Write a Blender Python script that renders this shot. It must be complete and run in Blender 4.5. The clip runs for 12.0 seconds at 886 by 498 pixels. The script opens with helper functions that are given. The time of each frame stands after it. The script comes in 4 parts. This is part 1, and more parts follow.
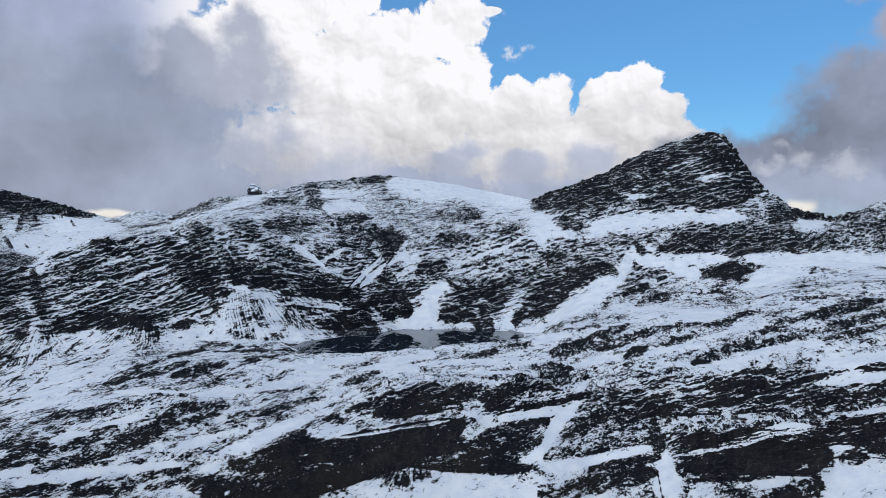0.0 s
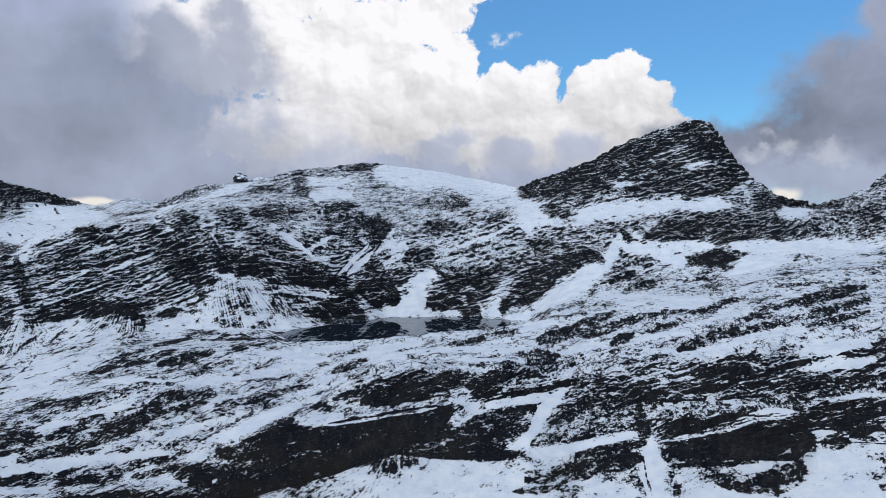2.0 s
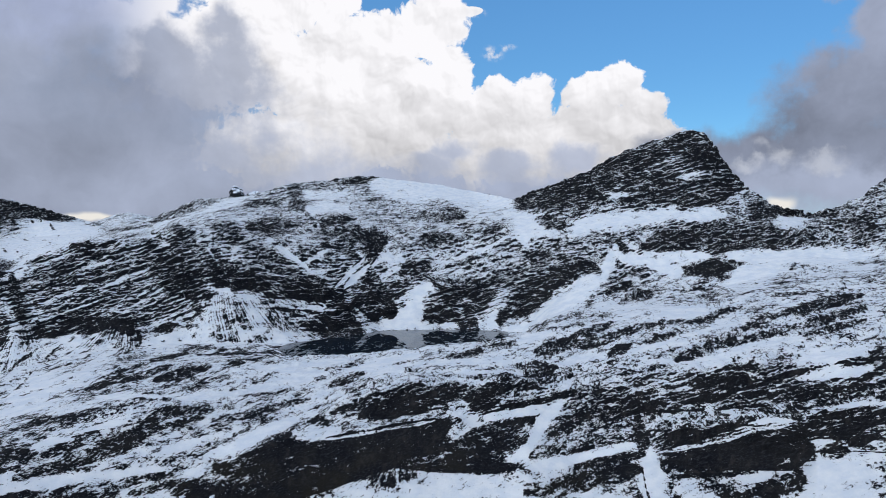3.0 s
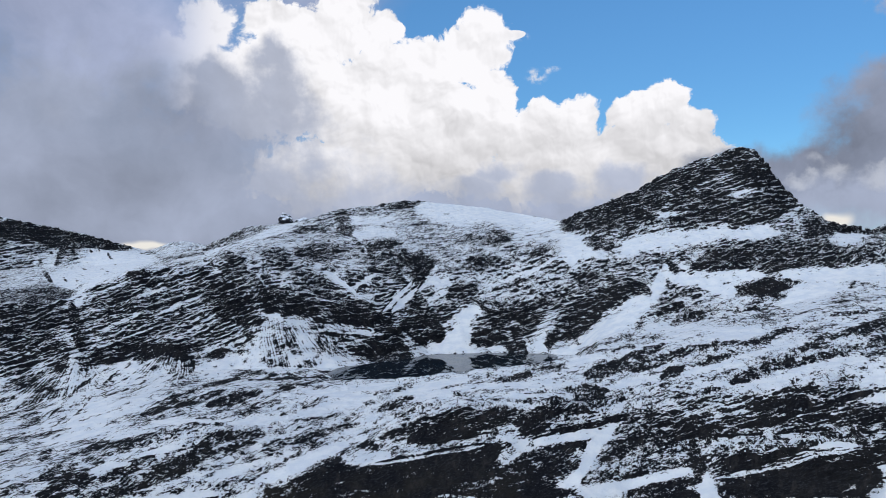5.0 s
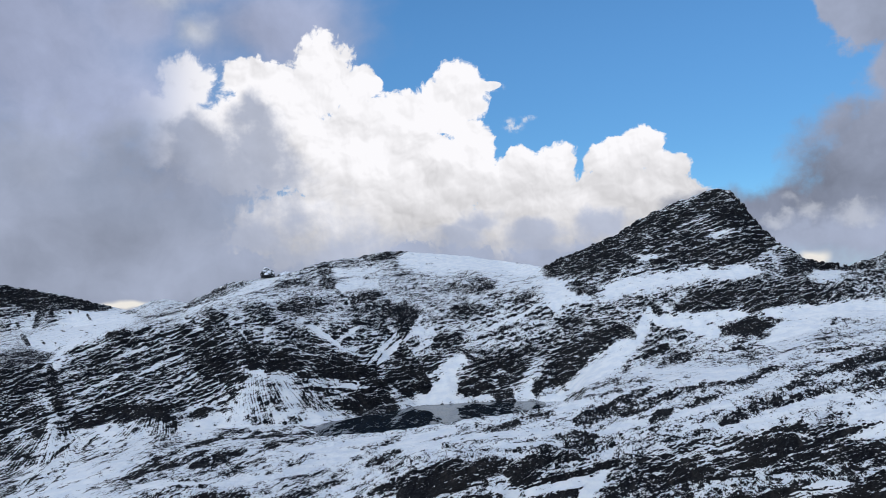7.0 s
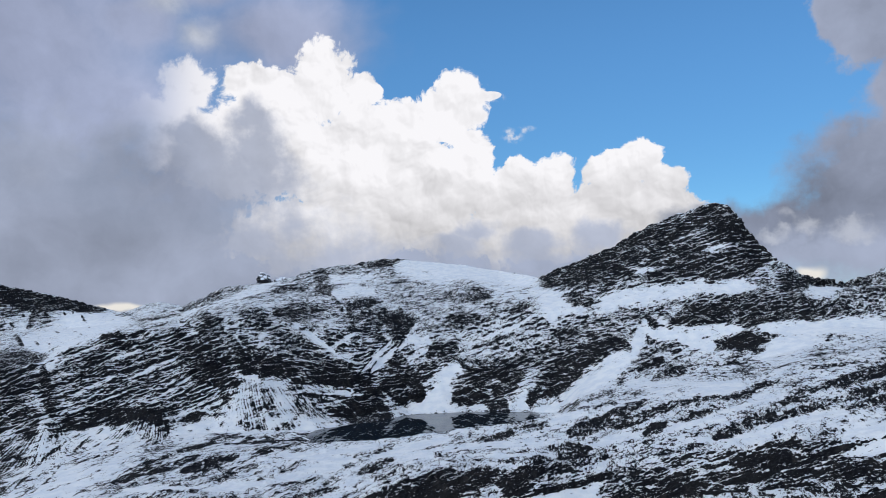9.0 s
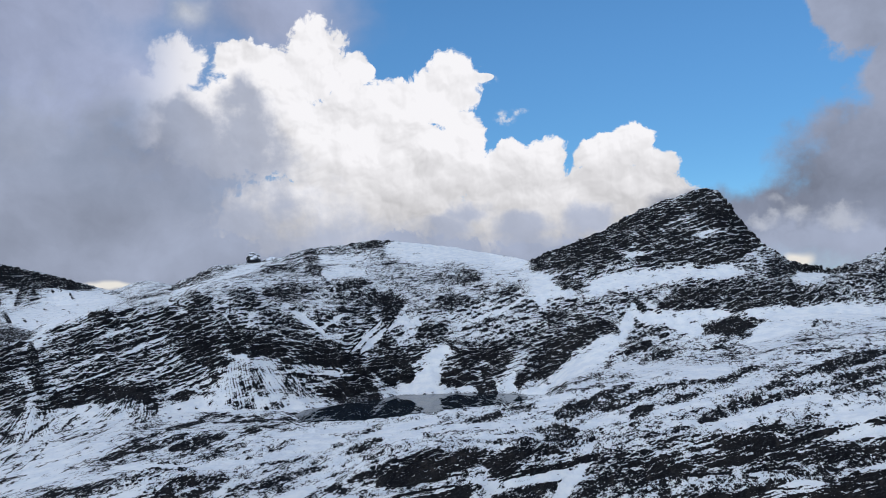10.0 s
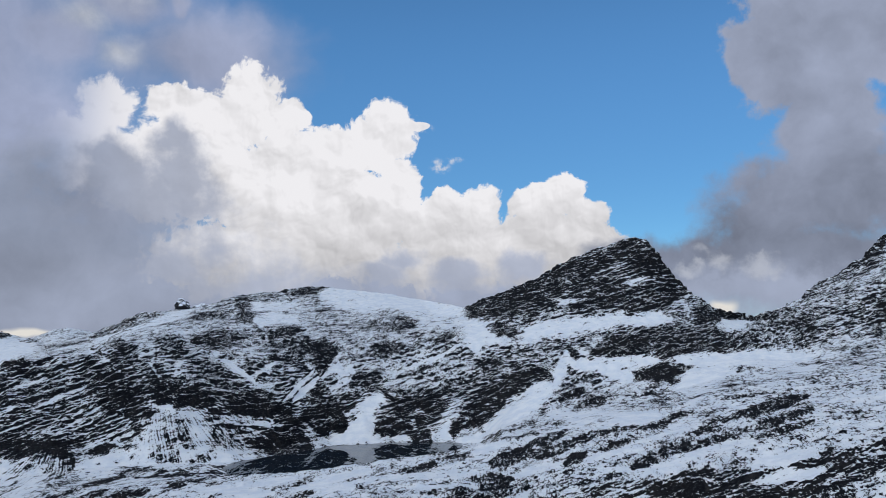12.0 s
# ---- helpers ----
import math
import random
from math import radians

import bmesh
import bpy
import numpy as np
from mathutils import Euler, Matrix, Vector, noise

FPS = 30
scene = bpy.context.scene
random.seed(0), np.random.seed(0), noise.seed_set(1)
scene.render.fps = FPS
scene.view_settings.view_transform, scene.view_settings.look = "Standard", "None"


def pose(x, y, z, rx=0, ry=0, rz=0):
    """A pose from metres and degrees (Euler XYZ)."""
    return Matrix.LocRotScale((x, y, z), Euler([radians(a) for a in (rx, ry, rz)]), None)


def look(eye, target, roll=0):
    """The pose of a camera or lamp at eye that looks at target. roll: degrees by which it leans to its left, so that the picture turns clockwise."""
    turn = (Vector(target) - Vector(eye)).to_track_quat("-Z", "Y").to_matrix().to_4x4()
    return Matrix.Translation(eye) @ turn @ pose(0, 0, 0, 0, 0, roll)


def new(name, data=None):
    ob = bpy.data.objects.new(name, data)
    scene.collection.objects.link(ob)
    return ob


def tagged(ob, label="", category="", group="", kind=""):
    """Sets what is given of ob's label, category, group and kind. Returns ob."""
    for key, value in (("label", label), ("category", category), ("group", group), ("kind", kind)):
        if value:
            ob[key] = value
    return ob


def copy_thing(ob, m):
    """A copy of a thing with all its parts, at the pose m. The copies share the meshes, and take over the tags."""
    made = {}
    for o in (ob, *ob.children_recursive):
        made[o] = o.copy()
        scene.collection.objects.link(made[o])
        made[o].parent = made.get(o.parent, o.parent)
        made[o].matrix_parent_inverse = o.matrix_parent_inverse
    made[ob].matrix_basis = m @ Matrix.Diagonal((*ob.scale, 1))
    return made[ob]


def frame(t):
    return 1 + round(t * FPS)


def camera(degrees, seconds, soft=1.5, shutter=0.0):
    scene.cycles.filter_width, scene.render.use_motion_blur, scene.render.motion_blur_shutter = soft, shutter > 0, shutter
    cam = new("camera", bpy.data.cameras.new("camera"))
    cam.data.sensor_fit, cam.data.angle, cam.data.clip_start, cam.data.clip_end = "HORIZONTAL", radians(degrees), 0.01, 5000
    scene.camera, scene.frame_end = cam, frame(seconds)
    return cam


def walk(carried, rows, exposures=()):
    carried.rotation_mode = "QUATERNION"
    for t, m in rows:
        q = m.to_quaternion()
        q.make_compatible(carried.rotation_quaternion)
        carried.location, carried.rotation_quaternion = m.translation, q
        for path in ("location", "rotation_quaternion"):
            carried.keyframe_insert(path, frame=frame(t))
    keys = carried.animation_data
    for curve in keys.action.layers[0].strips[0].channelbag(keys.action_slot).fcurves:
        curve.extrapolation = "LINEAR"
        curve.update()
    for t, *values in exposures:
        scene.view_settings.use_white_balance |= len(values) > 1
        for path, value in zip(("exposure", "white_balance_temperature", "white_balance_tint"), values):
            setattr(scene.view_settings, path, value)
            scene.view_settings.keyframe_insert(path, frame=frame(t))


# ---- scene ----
# The camera is held in the hand at one lookout and only turns: seconds, degrees to the right, degrees up, lean to the left.
EYE = Vector((0.0, 0.0, 210.0))
FOV = 61.479
TURNS = [(0.0, 0.0, -1.879, 1.0), (0.5, -0.163, -2.311, 0.956), (1.0, 0.284, -3.537, 0.646), (1.5, 0.914, -3.283, 0.902), (2.0, 0.997, -2.798, 0.969), (2.5, 1.031, -2.601, 0.819), (3.0, 1.252, -1.849, 0.458), (3.2, 1.364, -1.457, 0.25), (4.8, -2.312, -0.134, -0.228), (5.0, -2.322, -0.061, -0.509), (5.5, -2.099, 0.48, -0.797), (6.0, -2.11, 2.097, -1.253), (6.5, -1.836, 2.396, -1.969), (7.0, -0.916, 3.7, -2.368), (7.2, -0.357, 3.987, -2.405), (9.0, -0.666, 4.355, -1.223), (9.5, -0.399, 3.468, -0.827), (10.0, 0.044, 2.948, -0.58), (10.5, 0.164, 4.539, -0.831), (11.0, 0.27, 7.279, -1.204), (11.5, 0.851, 8.85, -1.229), (12.0, 5.061, 6.5, -0.646)]
cam = camera(FOV, 12.0, soft=0.8)


def aim(yaw, pitch, lean):
    a, b = radians(yaw), radians(pitch)
    way = Vector((math.sin(a) * math.cos(b), math.cos(a) * math.cos(b), math.sin(b)))
    return look(EYE, EYE + way * 100.0, lean)


walk(cam, [(t, aim(yaw, pitch, lean)) for t, yaw, pitch, lean in TURNS], [(0, -0.04), (7, -0.04), (9.5, -0.09), (10.8, -0.15), (11.5, -0.21), (12, -0.21)])

# ---- light: a broken cloud cover, the sun behind thin cloud ----
SUN_AZIMUTH, SUN_HEIGHT = radians(215), radians(42)
sun_data = bpy.data.lights.new("sun", "SUN")
sun_data.energy, sun_data.angle, sun_data.color = 1.4, radians(18), (1.0, 0.96, 0.9)
sun = new("sun", sun_data)
sun.matrix_world = look((0, 0, 900), Vector((0, 0, 900)) - Vector((math.sin(SUN_AZIMUTH) * math.cos(SUN_HEIGHT), math.cos(SUN_AZIMUTH) * math.cos(SUN_HEIGHT), math.sin(SUN_HEIGHT))))


class Nodes:
    """Short hands for writing node trees."""

    def __init__(self, tree):
        self.tree = tree
        tree.nodes.clear()

    def add(self, kind):
        return self.tree.nodes.new(kind)

    def value(self, name):
        """A value that the mesh carries at its points."""
        n = self.add("ShaderNodeAttribute")
        n.attribute_name = name
        return n.outputs["Fac"]

    def put(self, socket, value):
        if isinstance(value, bpy.types.NodeSocket):
            self.tree.links.new(value, socket)
        else:
            socket.default_value = value

    def math(self, op, a, b=0.0, c=0.0, clamp=False):
        n = self.add("ShaderNodeMath")
        n.operation, n.use_clamp = op, clamp
        for s, val in zip(n.inputs, (a, b, c)):
            self.put(s, val)
        return n.outputs[0]

    def vec(self, op, a, b=(0, 0, 0), scale=None):
        n = self.add("ShaderNodeVectorMath")
        n.operation = op
        self.put(n.inputs[0], a)
        self.put(n.inputs[1], b)
        if scale is not None:
            self.put(n.inputs["Scale"], scale)
        return n.outputs["Value"] if op in ("LENGTH", "DOT_PRODUCT", "DISTANCE") else n.outputs["Vector"]

    def noise(self, vector, scale, detail=4.0, rough=0.55, warp=0.0, dims="3D"):
        n = self.add("ShaderNodeTexNoise")
        n.noise_dimensions = dims
        for key, val in (("Vector", vector), ("Scale", scale), ("Detail", detail), ("Roughness", rough), ("Distortion", warp)):
            self.put(n.inputs[key], val)
        return n.outputs["Fac"]

    def billow(self, vector, scale, detail=3.0, rough=0.5):
        n = self.add("ShaderNodeTexVoronoi")
        n.voronoi_dimensions, n.feature, n.normalize = "2D", "SMOOTH_F1", True
        for key, val in (("Vector", vector), ("Scale", scale), ("Detail", detail), ("Roughness", rough), ("Smoothness", 0.35)):
            self.put(n.inputs[key], val)
        return self.math("SUBTRACT", 1.0, n.outputs["Distance"])

    def step(self, value, low, high, to_low=0.0, to_high=1.0):
        n = self.add("ShaderNodeMapRange")
        n.interpolation_type = "SMOOTHSTEP"
        for s, val in zip(n.inputs, (value, low, high, to_low, to_high)):
            self.put(s, val)
        return n.outputs[0]

    def mix(self, fac, a, b):
        n = self.add("ShaderNodeMix")
        n.data_type = "RGBA"
        self.put(n.inputs[0], fac)
        for s, val in zip(n.inputs[6:8], (a, b)):
            self.put(s, (*val, 1) if isinstance(val, tuple) and len(val) == 3 else val)
        return n.outputs[2]


# banks of cloud over the far mountains: degrees from north, degrees up, half widths and half heights
TOWERS = [(-19.5, 16.4, 2.6, 2.2), (-15.4, 16.7, 2.4, 1.8), (-12.9, 15.8, 3.5, 2.2), (-9.5, 17.1, 2.7, 3.0), (-6.6, 16.5, 1.7, 1.7), (-3.8, 14.4, 3.0, 1.8), (0.3, 14.6, 2.7, 2.9), (1.7, 11.8, 1.7, 2.4), (-0.3, 9.5, 4.1, 3.0), (-7.7, 10.9, 6.5, 4.8), (-15.4, 12.0, 7.4, 4.3), (-3.4, 6.9, 7.4, 3.5), (3.2, 15.7, 0.9, 0.4), (-21.9, 12.9, 4.6, 3.3)]
LOW_TOWERS = [(5.6, 9.7, 2.0, 1.8), (8.2, 10.0, 1.5, 1.8), (7.9, 7.1, 3.9, 2.8), (12.3, 9.7, 2.5, 1.7), (14.5, 10.1, 1.7, 2.0), (16.2, 8.6, 1.8, 1.4), (12.6, 6.3, 6.1, 3.5), (16.3, 6.5, 3.3, 2.0), (-9.4, 5.7, 9.6, 3.0), (4.9, 5.5, 6.5, 2.6), (3.4, 8.2, 2.8, 2.2), (-4.5, 11.0, 5.0, 3.5)]
GREY_BEHIND = [(-31.3, 18.7, 13.0, 11.3), (-39.1, 21.2, 22.6, 18.3), (-19.3, 23.7, 4.8, 2.6), (-15.1, 23.7, 1.3, 1.4), (-23.5, 20.9, 5.2, 3.0), (-25.9, 14.5, 7.8, 5.2), (-13.4, 20.3, 8.7, 3.9), (-31.2, 3.9, 18.3, 7.0), (-20.5, 9.4, 6.5, 5.0)]
GREY_RIGHT = [(32.2, 18.9, 5.7, 4.8), (28.6, 18.3, 2.0, 2.4), (34.9, 21.7, 7.4, 7.0), (33.2, 9.5, 8.7, 4.8), (28.7, 7.4, 4.8, 4.8), (30.2, 4.6, 11.3, 4.8), (24.3, 4.6, 5.2, 2.6), (21.6, 4.0, 6.1, 2.6), (33.2, 13.2, 3.9, 5.7), (19.8, 4.7, 5.2, 2.6)]
GREY_FRONT = [(-28.8, 7.8, 14.3, 6.5), (-21.9, 5.6, 14.3, 4.8), (-19.0, 11.2, 3.7, 2.6), (-19.8, 13.0, 2.4, 1.3), (-15.2, 13.9, 1.7, 1.7), (-14.7, 11.4, 2.7, 3.3), (-16.9, 9.4, 6.1, 3.3), (1.8, 5.6, 2.0, 1.1), (0.5, 4.5, 2.6, 1.3), (6.1, 4.6, 3.0, 1.3), (11.3, 5.0, 2.4, 1.2), (-7.8, 2.3, 18.3, 3.0), (9.5, 2.5, 13.0, 2.2), (-30.5, 2.1, 21.7, 2.6), (-21.8, 2.4, 13.0, 2.2), (28.6, 2.1, 17.4, 2.6)]
HIGH_PUFFS = [(-18.9, 24.6, 4.8, 2.4), (-14.9, 25.2, 1.2, 2.6), (-24.5, 24.4, 6.5, 2.0), (-21.4, 21.8, 2.0, 1.3), (-19.1, 19.9, 1.7, 1.1), (-29.8, 8.9, 1.7, 1.5)]
world = bpy.data.worlds.new("sky")
scene.world = world
world.use_nodes = True


def build_sky():
    W = Nodes(world.node_tree)
    sky = W.add("ShaderNodeTexSky")
    sky.sky_type, sky.sun_disc = "NISHITA", False
    sky.sun_elevation, sky.sun_rotation, sky.altitude, sky.ozone_density = SUN_HEIGHT, SUN_AZIMUTH, 2300, 2.0
    way = W.add("ShaderNodeTexCoord").outputs["Generated"]
    part = W.add("ShaderNodeSeparateXYZ")
    W.put(part.inputs[0], way)
    az = W.math("MULTIPLY", W.math("ARCTAN2", part.outputs[0], part.outputs[1]), 57.2958)
    el = W.math("MULTIPLY", W.math("ARCSINE", part.outputs[2]), 57.2958)
    both = W.add("ShaderNodeCombineXYZ")
    W.put(both.inputs[0], az)
    W.put(both.inputs[1], el)
    p = both.outputs[0]

    def swirl(scale, amount, detail=3.0):
        n = W.add("ShaderNodeTexNoise")
        for key, val in (("Vector", p), ("Scale", scale), ("Detail", detail), ("Roughness", 0.55)):
            W.put(n.inputs[key], val)
        return W.vec("SCALE", W.vec("SUBTRACT", n.outputs["Color"], (0.5, 0.5, 0.5)), scale=amount)

    bent = W.vec("ADD", p, swirl(0.22, 2.6))
    softly = W.vec("ADD", p, swirl(0.12, 5.0, 5.0))

    def bank(blobs, at, melt=0.25):
        near = None
        for a, e, w, h in blobs:
            n = W.add("ShaderNodeVectorMath")
            n.operation = "MULTIPLY_ADD"
            W.put(n.inputs[0], at)
            n.inputs[1].default_value = (1 / w, 1 / h, 0)
            n.inputs[2].default_value = (-a / w, -e / h, 0)
            far = W.vec("LENGTH", n.outputs[0])
            near = far if near is None else W.math("SMOOTH_MIN", near, far, melt)
        return W.math("SUBTRACT", 1.0, near)

    puffs = W.billow(bent, 0.24, 4.0, 0.55)
    # the same puffs a little towards the light: their difference is the relief
    lit = W.billow(W.vec("ADD", bent, (0.5, 0.8, 0)), 0.24, 2.0, 0.4)
    round_puffs = W.billow(bent, 0.24, 2.0, 0.4)
    relief = W.math("SUBTRACT", round_puffs, lit)
    crisp = W.math("SUBTRACT", W.billow(bent, 0.8, 2.0, 0.5), W.billow(W.vec("ADD", bent, (0.15, 0.25, 0)), 0.8, 2.0, 0.5))
    wool = W.noise(p, 0.35, 8, 0.6)
    veil = W.noise(softly, 0.11, 6, 0.55)

    towers = W.math("SMOOTH_MAX", bank(TOWERS, bent), bank(LOW_TOWERS, bent), 0.1)
    edge = W.math("ADD", towers, W.math("MULTIPLY_ADD", puffs, 0.9, -0.55))
    edge = W.math("ADD", edge, W.math("MULTIPLY_ADD", wool, 0.5, -0.25))
    edge = W.math("ADD", edge, W.math("MULTIPLY_ADD", W.noise(bent, 1.1, 7, 0.62), 0.5, -0.25))
    small = W.billow(bent, 1.1, 3.0, 0.55)
    edge = W.math("ADD", edge, W.math("MULTIPLY_ADD", small, 0.5, -0.3))
    white = W.math("MULTIPLY", W.step(edge, 0.14, W.step(az, -22, -14, 0.45, 0.30)), W.step(az, -25, -19))
    white = W.math("MAXIMUM", white, W.math("MULTIPLY", W.step(towers, 0.2, 0.42), W.step(az, -25, -19)))
    behind = W.step(W.math("ADD", bank(GREY_BEHIND, softly), W.math("MULTIPLY_ADD", veil, 1.4, -0.7)), -0.35, 0.75)
    right = W.step(W.math("ADD", bank(GREY_RIGHT, bent), W.math("MULTIPLY_ADD", wool, 0.9, -0.45)), -0.02, W.step(el, 9, 17, 0.5, 0.14))
    front = W.step(W.math("ADD", bank(GREY_FRONT, W.vec("ADD", bent, swirl(0.5, 2.0)), 0.4), W.math("MULTIPLY_ADD", wool, 1.5, -0.75)), -0.2, 0.6)

    # how bright each bank is
    glow = W.math("MULTIPLY_ADD", relief, 0.85, 0.99)
    glow = W.math("MULTIPLY_ADD", crisp, 0.35, glow)
    glow = W.math("ADD", glow, W.math("MULTIPLY_ADD", veil, 0.5, -0.22))
    glow = W.math("MULTIPLY", glow, W.step(el, 2.0, 13.0, 0.62, 1.0))
    glow = W.math("MINIMUM", W.math("MAXIMUM", glow, 0.5), 1.03)
    white_rgb = W.vec("SCALE", (0.965, 0.955, 0.985), scale=glow)
    tone = W.math("MULTIPLY_ADD", veil, 0.5, 0.17)
    grey_rgb = W.vec("SCALE", (0.84, 0.96, 1.36), scale=tone)
    tone_right = W.math("MULTIPLY_ADD", W.noise(bent, 0.18, 5, 0.55), 0.45, W.step(el, 6, 18, 0.08, 0.22))
    right_rgb = W.vec("SCALE", (0.80, 0.91, 1.22), scale=tone_right)
    tone_front = W.math("ADD", W.math("MULTIPLY", veil, 0.45), W.step(az, -24, 0, 0.165, 0.275))
    front_rgb = W.vec("SCALE", (0.84, 0.95, 1.25), scale=tone_front)

    # the rest of the sky, out of view, is as broken
    around = W.step(W.noise(way, 2.2, 6, 0.6), 0.42, 0.60)
    aside = W.math("MAXIMUM", W.step(W.math("ABSOLUTE", az), 40, 55), W.step(el, 27, 40))
    around = W.math("MULTIPLY", around, aside)
    around_rgb = W.vec("SCALE", (0.93, 0.95, 1.05), scale=W.math("MULTIPLY_ADD", W.noise(way, 4, 5, 0.6), 0.9, 0.15))

    blue = W.vec("SCALE", W.vec("MULTIPLY", sky.outputs[0], SKY_TINT), scale=W.step(el, 4, 24, 0.72, 1.10))
    low = W.math("MULTIPLY", W.step(el, 8.0, 4.5), W.step(az, 18, 13))
    col = W.mix(low, W.mix(behind, blue, grey_rgb), front_rgb)
    high = W.step(W.math("ADD", bank(HIGH_PUFFS, bent, 0.4), W.math("MULTIPLY_ADD", wool, 1.8, -0.9)), -0.3, 1.3)
    col = W.mix(high, col, W.vec("SCALE", (0.88, 0.95, 1.12), scale=W.math("MULTIPLY_ADD", wool, 0.5, 0.27)))
    col = W.mix(around, col, around_rgb)
    col = W.mix(white, col, W.mix(W.step(az, -25, -16, 0.25, 1.0), grey_rgb, white_rgb))
    wisps = W.step(bank([(4.9, 13.1, 0.9, 0.6), (6.2, 13.7, 0.7, 0.25), (3.6, 15.6, 0.9, 0.4)], bent), -0.3, 0.7)
    col = W.mix(W.math("MULTIPLY", wisps, W.step(W.noise(p, 1.6, 5, 0.6), 0.4, 0.7)), col, (0.8, 0.82, 0.88))
    col = W.mix(right, col, right_rgb)
    col = W.mix(W.math("MULTIPLY", front, W.step(az, -22, -12, 0.93, 0.8)), col, front_rgb)
    torn = W.vec("ADD", bent, swirl(0.7, 2.6, 5.0))
    low_puffs = W.step(W.math("ADD", bank([(25.6, 5.2, 1.3, 0.9), (28.3, 4.8, 1.6, 0.9), (23.4, 4.3, 1.3, 0.6)], torn), W.math("MULTIPLY_ADD", W.noise(bent, 0.8, 6, 0.6), 1.6, -0.9)), -0.3, 0.8)
    col = W.mix(W.math("MULTIPLY", low_puffs, 0.55), col, (0.62, 0.65, 0.73))
    gap = W.step(bank([(-24.5, 0.2, 3.4, 0.45), (25.6, 1.6, 1.1, 0.7)], bent), -0.1, 0.7)
    col = W.mix(gap, col, (0.86, 0.83, 0.78))
    back = W.add("ShaderNodeBackground")
    W.put(back.inputs[0], col)
    back.inputs[1].default_value = 1.0
    out = W.add("ShaderNodeOutputWorld")
    W.put(out.inputs[0], back.outputs[0])


SKY_TINT = (0.078, 0.132, 0.156)
build_sky()

# ---- materials of the ground ----
def ground_material():
    mat = bpy.data.materials.new("snowy_rock")
    mat.use_nodes = True
    N = Nodes(mat.node_tree)
    pos = N.add("ShaderNodeNewGeometry")
    p, normal = pos.outputs["Position"], pos.outputs["Normal"]
    up = N.vec("DOT_PRODUCT", normal, (0, 0, 1))
    cover = N.value("cover")

    rocky = N.value("rocky")
    strata = N.value("strata")
    xyz = N.add("ShaderNodeSeparateXYZ")
    N.put(xyz.inputs[0], p)

    def along_beds(stretch):
        v = N.add("ShaderNodeCombineXYZ")
        N.put(v.inputs[0], xyz.outputs[0])
        N.put(v.inputs[1], N.math("MULTIPLY", xyz.outputs[1], 0.18))
        N.put(v.inputs[2], N.math("MULTIPLY", strata, stretch))
        return v.outputs[0]

    n_beds = N.noise(along_beds(1.9), 0.024, 7, 0.66, 0.3)
    n_ledge = N.noise(along_beds(1.6), 0.085, 6, 0.70, 0.7)
    n_fine = N.noise(along_beds(1.3), 0.33, 5, 0.7, 0.5)
    n_grit = N.noise(p, 0.55, 5, 0.75)
    n_mid = N.noise(p, 0.02, 6, 0.62)
    n_lump = N.noise(p, 0.10, 6, 0.68, 0.4)
    v = N.step(up, 0.30, 0.92, -0.50, 0.24)
    v = N.math("MULTIPLY_ADD", cover, 0.95, v)
    v = N.math("ADD", v, N.math("MULTIPLY_ADD", n_beds, 1.5, -0.75))
    v = N.math("MULTIPLY_ADD", N.math("SUBTRACT", n_ledge, 0.5), N.math("MULTIPLY_ADD", rocky, 1.1, 0.8), v)
    v = N.math("MULTIPLY_ADD", N.math("SUBTRACT", n_fine, 0.5), N.math("MULTIPLY_ADD", rocky, 1.5, 1.0), v)
    v = N.math("MULTIPLY_ADD", N.math("SUBTRACT", n_grit, 0.5), 0.95, v)
    v = N.math("ADD", v, N.math("MULTIPLY_ADD", n_mid, 0.8, -0.4))
    v = N.math("ADD", v, N.math("MULTIPLY_ADD", n_lump, 1.2, -0.6))
    snow = N.step(v, -0.03, 0.04)
    rock = N.mix(N.step(n_mid, 0.35, 0.65), (0.007, 0.0085, 0.012), (0.016, 0.017, 0.019))
    rock = N.mix(N.step(n_fine, 0.45, 0.8), rock, (0.045, 0.049, 0.056))
    stain = N.noise(N.vec("MULTIPLY", p, (1, 1, 0.18)), 0.12, 5, 0.65)
    rock = N.mix(N.step(stain, 0.50, 0.74, 0.0, 0.8), rock, (0.042, 0.040, 0.040))
    turf = N.math("MULTIPLY", N.step(xyz.outputs[2], 5, -45), N.step(n_mid, 0.42, 0.6))
    rock = N.mix(N.math("MULTIPLY", turf, 0.6), rock, (0.020, 0.0185, 0.014))
    white = N.mix(N.step(N.noise(p, 0.05, 6, 0.65), 0.35, 0.65), (0.71, 0.79, 0.87), (0.84, 0.895, 0.935))
    bsdf = N.add("ShaderNodeBsdfPrincipled")
    N.put(bsdf.inputs["Base Color"], N.mix(snow, rock, white))
    N.put(bsdf.inputs["Roughness"], N.math("MULTIPLY_ADD", snow, -0.2, 0.95))
    bsdf.inputs["Specular IOR Level"].default_value = 0.06
    bump = N.add("ShaderNodeBump")
    bump.inputs["Strength"].default_value = 0.8
    bump.inputs["Distance"].default_value = 1.5
    N.put(bump.inputs["Height"], N.math("ADD", N.math("MULTIPLY", n_fine, 0.7), N.math("MULTIPLY", snow, 0.4)))
    N.put(bsdf.inputs["Normal"], bump.outputs[0])
    out = N.add("ShaderNodeOutputMaterial")
    N.put(out.inputs[0], bsdf.outputs[0])
    return mat


